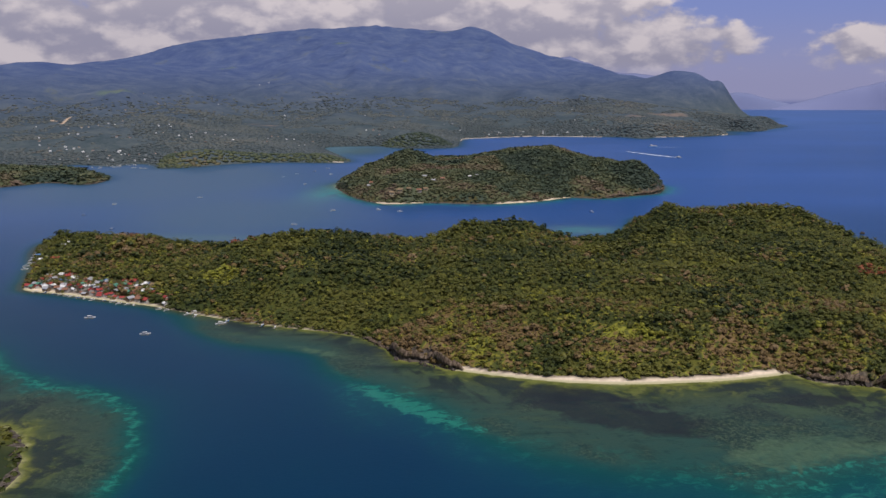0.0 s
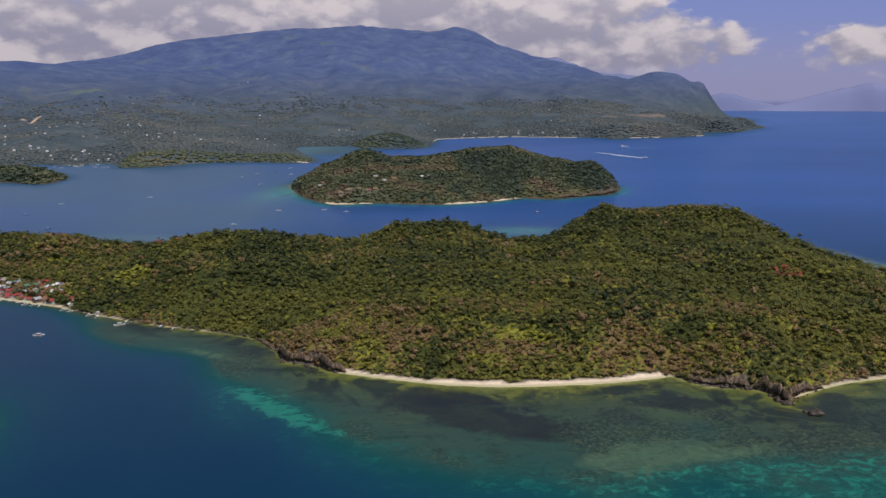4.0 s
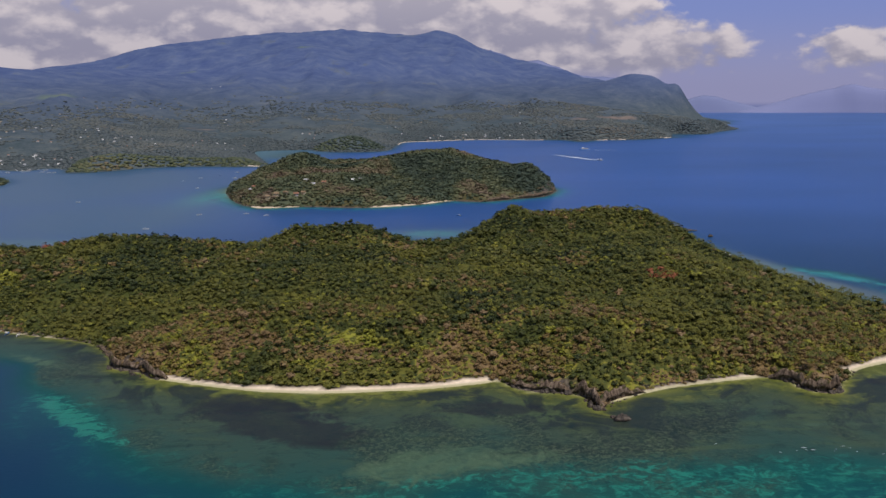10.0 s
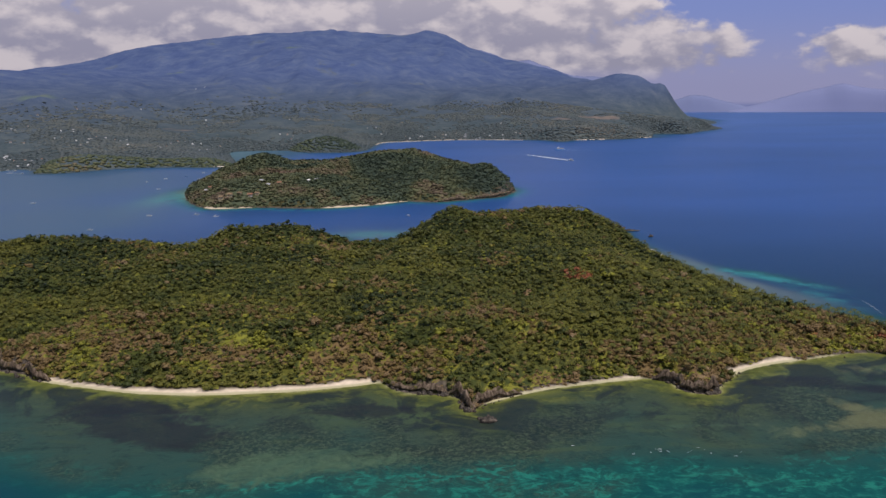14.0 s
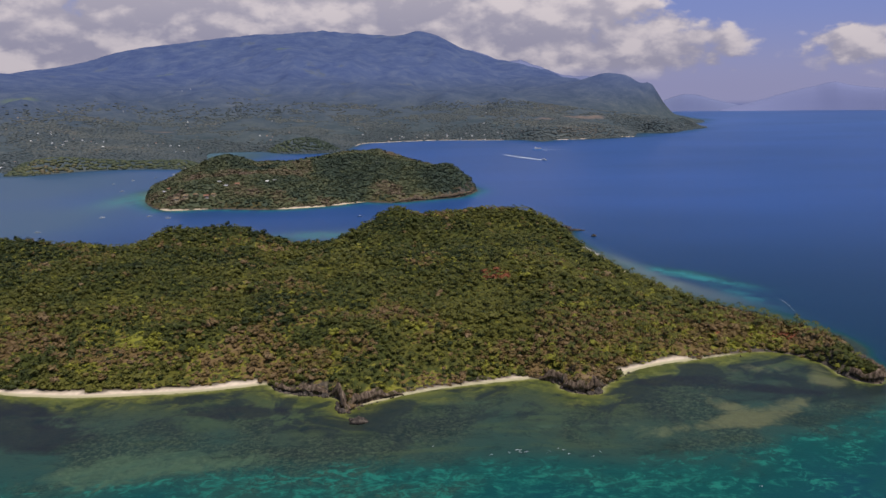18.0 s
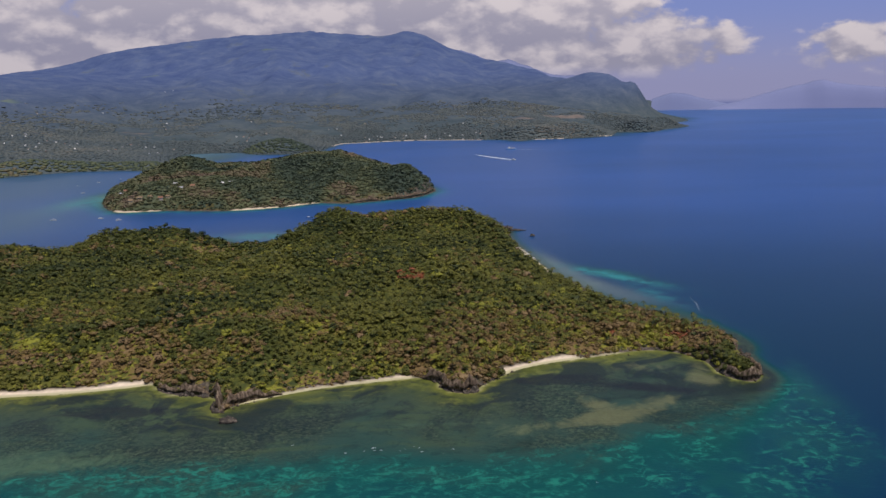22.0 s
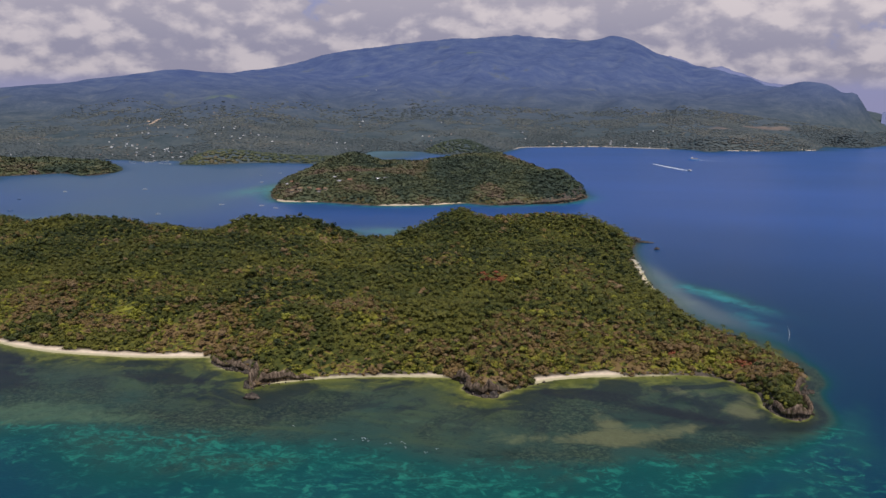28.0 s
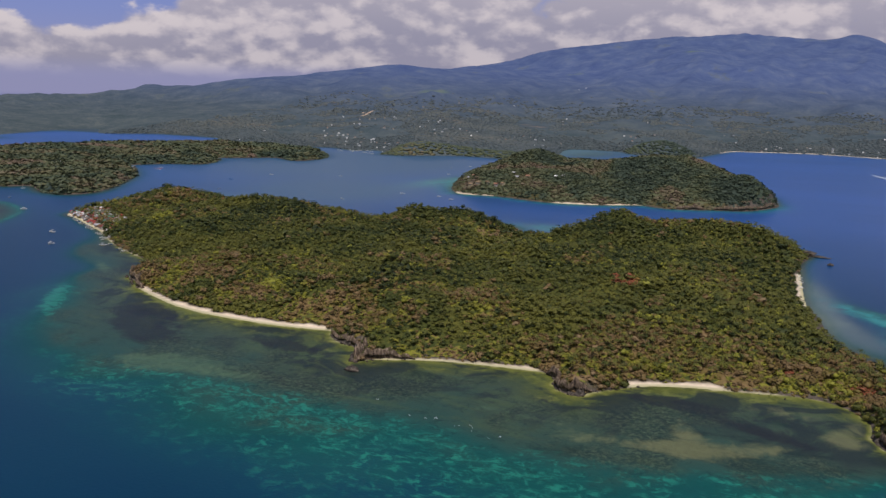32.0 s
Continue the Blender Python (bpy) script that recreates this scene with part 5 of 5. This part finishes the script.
def build_boats():
    rng = np.random.default_rng(53)
    kinds = [Stamp(bangka(WHITE, "white outrigger boat with a canopy")), Stamp(bangka(BLUE, "blue outrigger boat with a white canopy"))]
    # afloat
    for x, y, turn in ((-165, 440, 0.3), (-210, 474, 0.2), (-385, 965, 0.4), (-320, 790, 1.0), (-385, 880, 0.1), (-227, 1300, 0.3), (-192, 1158, 0.6), (-190, 1385, 0.2), (-205, 1335, 1.2), (-172, 1290, 0.5), (-240, 1255, 0.0), (-45, 895, 0.2), (163, 884, 0.1), (-345, 540, 0.7), (-431, 583, 0.2), (-150, 484, 1.2), (-128, 460, 0.5), (-331, 759, 0.3), (-300, 757, 0.2), (-147, 813, 0.0), (-455, 690, 0.4), (-490, 640, 0.9), (-300, 1020, 0.2), (-120, 905, 0.4), (-70, 910, 0.1)):
        kinds[0 if rng.random() < 0.8 else 1].put(x, y, 0.05, turn, rng.uniform(0.7, 1.0))
    for k in range(14):
        kinds[0].put(-560 + rng.uniform(-40, 60), 1470 + rng.uniform(-70, 10), 0.05, rng.uniform(0, 3), rng.uniform(0.8, 1.3))
    # drawn up along the village shore
    shore = outline([(-283, 544), (-255, 532), (-232, 521), (-200, 507), (-180, 498), (-150, 480), (-118, 463), (-85, 449)], 9, False)
    for k in range(4, len(shore) - 1, 2):
        x, y = shore[k] + rng.normal(0, 0.7, 2)
        if k > 30 and rng.random() < 0.45:
            continue
        kinds[0 if rng.random() < 0.75 else 1].put(x - 1.0, y - 1.4, 0.12, 1.0 + rng.normal(0, 0.35), rng.uniform(0.5, 0.8))
    for k in range(9):
        kinds[0].put(-316 - 3.4 * k + rng.normal(0, 1.5), 610 + 10.5 * k, 0.1, 0.4 + rng.normal(0, 0.3), rng.uniform(0.55, 0.8))
    for k in range(6):
        kinds[0].put(374 - 1.2 * k + rng.normal(0, 1), 640 + 9 * k, 0.1, rng.normal(0, 0.4), rng.uniform(0.7, 0.9))


build_boats()


def foam_strip(name, label, line, widths, seed):
    """A ragged streak of foam lying on the water."""
    rng = np.random.default_rng(seed)
    p = outline(line, 10, False)
    way = np.gradient(p, axis=0)
    way /= np.linalg.norm(way, axis=1)[:, None]
    side = np.stack([-way[:, 1], way[:, 0]], -1)
    w = np.interp(np.linspace(0, 1, len(p)), np.linspace(0, 1, len(widths)), widths) * rng.uniform(0.6, 1.3, len(p))
    a, b = p + side * w[:, None], p - side * w[:, None]
    v = np.concatenate([np.c_[a, np.full(len(p), 0.10)], np.c_[p, np.full(len(p), 0.16)], np.c_[b, np.full(len(p), 0.10)]])
    tagged(new(name, mesh_from(name, v, grid_faces(len(p), 3), FOAM, None, False)), label, "foam", kind="stuff")


FOAM = make_plain("sea foam", [(0.35, (0.30, 0.42, 0.50)), (0.6, (0.80, 0.83, 0.84))], 0.25, 0.7)
foam_strip("boat_wake", "white wake trailing behind a speeding boat", [(447, 1560), (425, 1605), (402, 1655), (380, 1710)], (2.2, 4.2, 3.2, 1.2), 3)
foam_strip("boat_wake", "thin white wake near the eastern point", [(455, 478), (458, 494), (459, 510)], (0.03, 0.09, 0.03), 5)
foam_strip("boat_wake", "thin white wake behind a ferry", [(470, 1826), (500, 1822), (540, 1822)], (0.8, 1.6, 0.6), 6)
surf = np.random.default_rng(91)
for k in range(16):
    x = 352.0 if k == 0 else float(surf.uniform(228, 305))
    y = 263.0 if k == 0 else float(299 - 0.12 * (x - 228) + surf.normal(0, 2.2))
    foam_strip("breaking_wave", "small white breaking wave over the reef", [(x - 0.25 - 0.4 * surf.random(), y), (x, y + 0.25 * surf.normal()), (x + 0.3 + 0.5 * surf.random(), y + 0.3 * surf.normal())], (0.01, 0.035, 0.01), 10 + k)


def speedboat():
    b = empty("speedboat", "white speedboat crossing the strait", "boat")
    bm = bmesh.new()
    rings = [[bm.verts.new((x, w * s, z)) for s, z in ((-1, 1.3), (-0.7, 0.0), (0.7, 0.0), (1, 1.3))] for x, w in ((-7, 2.0), (-2, 2.2), (3, 1.8), (7.5, 0.1))]
    for a, c in zip(rings, rings[1:]):
        for k in range(3):
            bm.faces.new((a[k], c[k], c[k + 1], a[k + 1]))
        bm.faces.new((a[3], c[3], c[0], a[0]))
    bm.faces.new(rings[0])
    part("hull", bm, WHITE, b)
    part("cabin", box(-4.0, 2.0, -1.4, 1.4, 1.25, 2.8, 0.2), WHITE, b)
    part("window", box(1.0, 2.06, -1.2, 1.2, 1.8, 2.5), GLASS, b, "dark cabin window")
    b.matrix_basis = place(447, 1558, 0.1, -1.1, 1.0)


def ferry():
    b = empty("ferry", "dark-hulled passenger ferry under way", "ferry")
    part("hull", box(-11, 11, -2.4, 2.4, -0.3, 2.2, 0.5), BLUE, b, "dark blue hull")
    part("deckhouse", box(-8, 6, -2.0, 2.0, 2.15, 4.4, 0.2), GREY, b)
    part("bridge", box(2, 6, -1.6, 1.6, 4.35, 6.0, 0.2), WHITE, b, "white bridge")
    for k in range(6):
        part("window", box(-7 + 2 * k, -6 + 2 * k, -2.06, -1.98, 2.9, 3.7), GLASS, b)
    b.matrix_basis = place(466, 1828, 0.0, 3.1, 1.0)


speedboat()
ferry()


# ---- houses ----
def house(roof_mat, wall_mat, label, group, w=5.0, d=4.2, h=2.4):
    """A small gabled house, ridge along x."""
    o = empty("house", label, "house", group)
    part("wall", box(-w / 2, w / 2, -d / 2, d / 2, -0.6, h), wall_mat, o)
    bm = bmesh.new()
    e, r = 0.45, 1.25
    pts = [(x, y, z) for x in (-w / 2 - e, w / 2 + e) for y, z in ((-d / 2 - e, h - 0.2), (0, h + r), (d / 2 + e, h - 0.2), (d / 2 + e, h - 0.05), (0, h + r + 0.16), (-d / 2 - e, h - 0.05))]
    vs = [bm.verts.new(q) for q in pts]
    for k in range(6):
        bm.faces.new((vs[k], vs[(k + 1) % 6], vs[6 + (k + 1) % 6], vs[6 + k]))
    bm.faces.new(vs[:6][::-1])
    bm.faces.new(vs[6:])
    bmesh.ops.recalc_face_normals(bm, faces=bm.faces[:])
    part("roof", bm, roof_mat, o)
    for s in (-1, 1):
        g = bmesh.new()
        a = [g.verts.new((s * (w / 2 - 0.02), y, z)) for y, z in ((-d / 2, h - 0.01), (d / 2, h - 0.01), (0, h + r - 0.05))]
        b = [g.verts.new((s * (w / 2 - 0.15), y, z)) for y, z in ((-d / 2, h - 0.01), (d / 2, h - 0.01), (0, h + r - 0.05))]
        g.faces.new(a), g.faces.new(b[::-1])
        for k in range(3):
            g.faces.new((a[k], b[k], b[(k + 1) % 3], a[(k + 1) % 3]))
        part("gable", g, wall_mat, o)
    part("door", box(-0.45, 0.45, -d / 2 - 0.05, -d / 2 + 0.02, 0.0, 2.0), WOOD, o, "dark timber door")
    for x in (-w * 0.32, w * 0.32):
        win = part("window", box(x - 0.55, x + 0.55, -d / 2 - 0.04, -d / 2 + 0.02, 0.8, 1.9), WHITE, o, "white window frame")
        part("pane", box(x - 0.45, x + 0.45, -d / 2 - 0.06, -d / 2 - 0.03, 0.9, 1.8), GLASS, win)
    return o


def far_house(roof_mat, wall_mat, label, group, w=9.0, d=7.0, h=3.2):
    """A house seen from afar: walls under a hipped roof."""
    o = empty("house", label, "house", group)
    part("wall", box(-w / 2, w / 2, -d / 2, d / 2, -2.5, h), wall_mat, o)
    bm = bmesh.new()
    e = 0.5
    base = [bm.verts.new((x, y, h)) for x, y in ((-w / 2 - e, -d / 2 - e), (w / 2 + e, -d / 2 - e), (w / 2 + e, d / 2 + e), (-w / 2 - e, d / 2 + e))]
    ridge = [bm.verts.new((-w / 4, 0, h + 1.9)), bm.verts.new((w / 4, 0, h + 1.9))]
    bm.faces.new(base[::-1])
    bm.faces.new((base[0], base[1], ridge[1], ridge[0]))
    bm.faces.new((base[2], base[3], ridge[0], ridge[1]))
    bm.faces.new((base[1], base[2], ridge[1]))
    bm.faces.new((base[3], base[0], ridge[0]))
    part("roof", bm, roof_mat, o)
    return o


def building(label, group, w=12.0, d=8.0, floors=2):
    """A flat-roofed concrete block."""
    o = empty("building", label, "building", group)
    h = 3.0 * floors
    part("wall", box(-w / 2, w / 2, -d / 2, d / 2, -1.5, h), WHITE, o)
    part("roof", box(-w / 2 - 0.4, w / 2 + 0.4, -d / 2 - 0.4, d / 2 + 0.4, h, h + 0.4, 0.05), CONCRETE, o)
    for k in range(floors):
        for q in range(3):
            x = -w / 2 + w * (q + 0.5) / 3
            part("window", box(x - 0.8, x + 0.8, -d / 2 - 0.05, -d / 2 + 0.02, 3 * k + 0.9, 3 * k + 2.2), GLASS, o)
    return o


def ground_at(terrain, x, y):
    return float(terrain.ask(terrain.z, np.array([x]), np.array([y]))[0])


def build_houses():
    rng = np.random.default_rng(63)
    g = "houses of the fishing village"
    kinds = [Stamp(house(GREY, WOOD, "small timber house with a grey tin roof", g)), Stamp(house(RUST, CONCRETE, "small house with a rusty tin roof", g)), Stamp(house(WHITE, CONCRETE, "small house with a pale painted roof", g)),
             Stamp(house(RED, CONCRETE, "house with a red painted roof", g)), Stamp(house(GREEN, WOOD, "small house with a green roof", g)), Stamp(house(THATCH, BAMBOO, "bamboo hut with a palm thatch roof", g)), Stamp(house(BLUE, CONCRETE, "small house with a blue roof", g))]
    odds = [0.22, 0.22, 0.17, 0.17, 0.09, 0.07, 0.06]
    done = []
    def put(x, y, turn, k=None, scale=1.0, terrain=main_t):
        k = int(rng.choice(7, p=odds)) if k is None else k
        kinds[k].put(x, y, ground_at(terrain, x, y), turn, scale)
        done.append((x, y))
    for _ in range(3000):
        x, y = rng.uniform(-284, -172), rng.uniform(495, 600)
        d = float(main_t.ask(main_t.d, np.array([x]), np.array([y]))[0])
        deep = 34 if x < -190 else 18
        if 3.2 < d < deep and all(math.hypot(x - a, y - b) > 3.3 for a, b in done) and len(done) < 120:
            put(x, y, -0.5 + rng.normal(0, 0.25) + (math.pi / 2 if rng.random() < 0.3 else 0), None, rng.uniform(0.55, 0.86))
    put(-182, 516, 0.4, 3, 0.7), put(-189, 522, 0.4, 3, 0.8), put(-176, 509, 0.3, 2, 0.5), put(-303, 634, 0.3, 3, 1.2), put(-294, 640, 0.2, 2, 0.6), put(-275, 632, 0.2, 4, 0.6)
    for k in range(9):
        put(-328 + rng.uniform(-4, 14), 640 + 9 * k, 0.5 + rng.normal(0, 0.3), int(rng.choice([0, 2, 2, 6])), rng.uniform(0.5, 0.75))
    put(424, 452, 0.3, 2, 0.45)
    for x, y, k, sc in ((-58, 973, 5, 1.1), (-48, 976, 5, 1.2), (-38, 980, 5, 1.0), (-26, 981, 1, 1.1), (-18, 984, 5, 1.0), (36, 1030, 2, 0.75), (45, 1033, 0, 0.8), (-10, 1010, 0, 1.0), (-20, 1022, 0, 1.0), (2, 1018, 1, 1.0), (-90, 1030, 0, 0.9), (-88, 1040, 1, 0.9), (-85, 1180, 2, 1.0), (-97, 1190, 0, 0.9)):
        put(x, y, rng.normal(0, 0.3), k, sc, second_t)
    for x, y, k in ((-552, 905, 2), (-560, 915, 3), (-568, 912, 1), (-575, 930, 2), (-548, 930, 0), (-640, 800, 2), (-600, 900, 0)):
        put(x, y, rng.normal(0, 0.5), k, 1.1, west_t)
    g2 = "houses of the mainland towns"
    town = [Stamp(far_house(WHITE, WHITE, "white house on the mainland shore", g2)), Stamp(far_house(GREY, WHITE, "white house with a grey roof", g2)), Stamp(far_house(RUST, CONCRETE, "house with a rust-red roof", g2, 10, 7, 3.0)), Stamp(far_house(THATCH, CONCRETE, "house with a brown roof among trees", g2)), Stamp(building("low white concrete building by the sea", g2, 16, 8, 1))]
    def settle(x, y, big=1.0):
        d = float(land_t.ask(land_t.d, np.array([x]), np.array([y]))[0])
        if d > 5:
            town[int(rng.choice(5, p=[0.22, 0.30, 0.24, 0.20, 0.04]))].put(x, y, ground_at(land_t, x, y) + 0.6, rng.uniform(-0.8, 0.8), rng.uniform(0.26, 0.48) * big)
    for cx, cy, rx, ry, many in ((-600, 1545, 70, 25, 34), (-700, 1560, 60, 40, 18), (-720, 1640, 60, 60, 12), (-820, 1800, 90, 70, 22), (-640, 1500, 60, 18, 20), (-880, 1500, 100, 60, 10), (-430, 1690, 90, 60, 22), (-520, 1760, 80, 80, 16), (-620, 1800, 80, 80, 12), (-330, 1850, 90, 60, 18), (-120, 2000, 90, 50, 12), (150, 2225, 80, 22, 26), (290, 2255, 90, 24, 40), (420, 2230, 60, 22, 14), (110, 2330, 120, 60, 8), (-300, 2150, 160, 100, 10), (-700, 2200, 200, 150, 12), (400, 2500, 150, 90, 8), (-560, 2900, 250, 120, 6), (900, 2560, 70, 30, 4)):
        for _ in range(max(2, int(many * 0.45))):
            settle(cx + rng.normal(0, rx * 0.7), cy + rng.normal(0, ry * 0.8))
    hall = building("tall white church tower by the beach", g2, 4, 4, 4)
    hall.matrix_basis = place(275, 2252, ground_at(land_t, 275, 2252), 0.1)


build_houses()


# ---- far beaches and a dirt road ----
def ribbon(name, label, category, line, width, terrain, lift, mat, seed):
    rng = np.random.default_rng(seed)
    p = outline(line, 8, False)
    way = np.gradient(p, axis=0)
    way /= np.linalg.norm(way, axis=1)[:, None]
    side = np.stack([-way[:, 1], way[:, 0]], -1)
    w = width * rng.uniform(0.7, 1.3, len(p))
    rows = []
    for s, drop in ((1, -1.5), (0.9, 0.0), (-0.9, 0.0), (-1, -1.5)):
        q = p + side * (w * s)[:, None]
        z = np.maximum(terrain.ask(terrain.z, q[:, 0], q[:, 1]), 0.0) + lift + drop
        rows.append(np.c_[q, z])
    tagged(new(name, mesh_from(name, np.concatenate(rows), grid_faces(len(p), 4), mat, None, False)), label, category, kind="structure")


SAND = make_plain("far sand", [(0.3, (0.42, 0.36, 0.29)), (0.7, (0.56, 0.49, 0.40))], 0.05, 0.95, 0.1)
DIRT = make_plain("bare earth", [(0.3, (0.34, 0.25, 0.18)), (0.7, (0.50, 0.39, 0.29))], 0.08, 0.95, 0.1)
ribbon("beach_town", "pale beach below the mainland town", "beach", [(47, 2060), (60, 2145), (114, 2180), (180, 2212), (255, 2235), (360, 2215), (430, 2198)], 2.0, land_t, 0.6, SAND, 1)
ribbon("beach_cape", "pale beach beside the cape", "beach", [(560, 2176), (600, 2181), (640, 2185)], 2.0, land_t, 0.6, SAND, 2)
ribbon("beach_cape_end", "pale beach beside the cape", "beach", [(740, 2240), (765, 2255), (782, 2277)], 1.8, land_t, 0.6, SAND, 3)
ribbon("beach_spit", "pale sand spit at the tip of the peninsula", "beach", [(-212, 1494), (-194, 1491), (-174, 1493)], 1.3, land_t, 0.6, SAND, 4)
ribbon("road_hill", "pale unpaved road cut into the hillside", "road", [(-924, 1990), (-912, 1975), (-895, 1968), (-868, 1958), (-862, 1920), (-851, 1860)], 4.2, land_t, 2.0, DIRT, 5)


# ---- a great dark tree on the western headland ----
great = tree_kind(9, LEAVES_GREEN, "great dark round tree on the western headland")
great.name = "great_tree"
great.matrix_basis = place(-338, 722, ground_at(main_t, -338, 722) + 1.0, 0.4, 6.5)
for x, y, r in ((-314, 724, 4.2), (-298, 720, 3.4), (-288, 708, 3.8), (-325, 698, 3.0)):
    tall = tree_kind(int(-x), LEAVES_GREEN, "tall dark green tree on the western headland")
    tall.matrix_basis = place(x, y, ground_at(main_t, x, y) + 0.5, x, r)
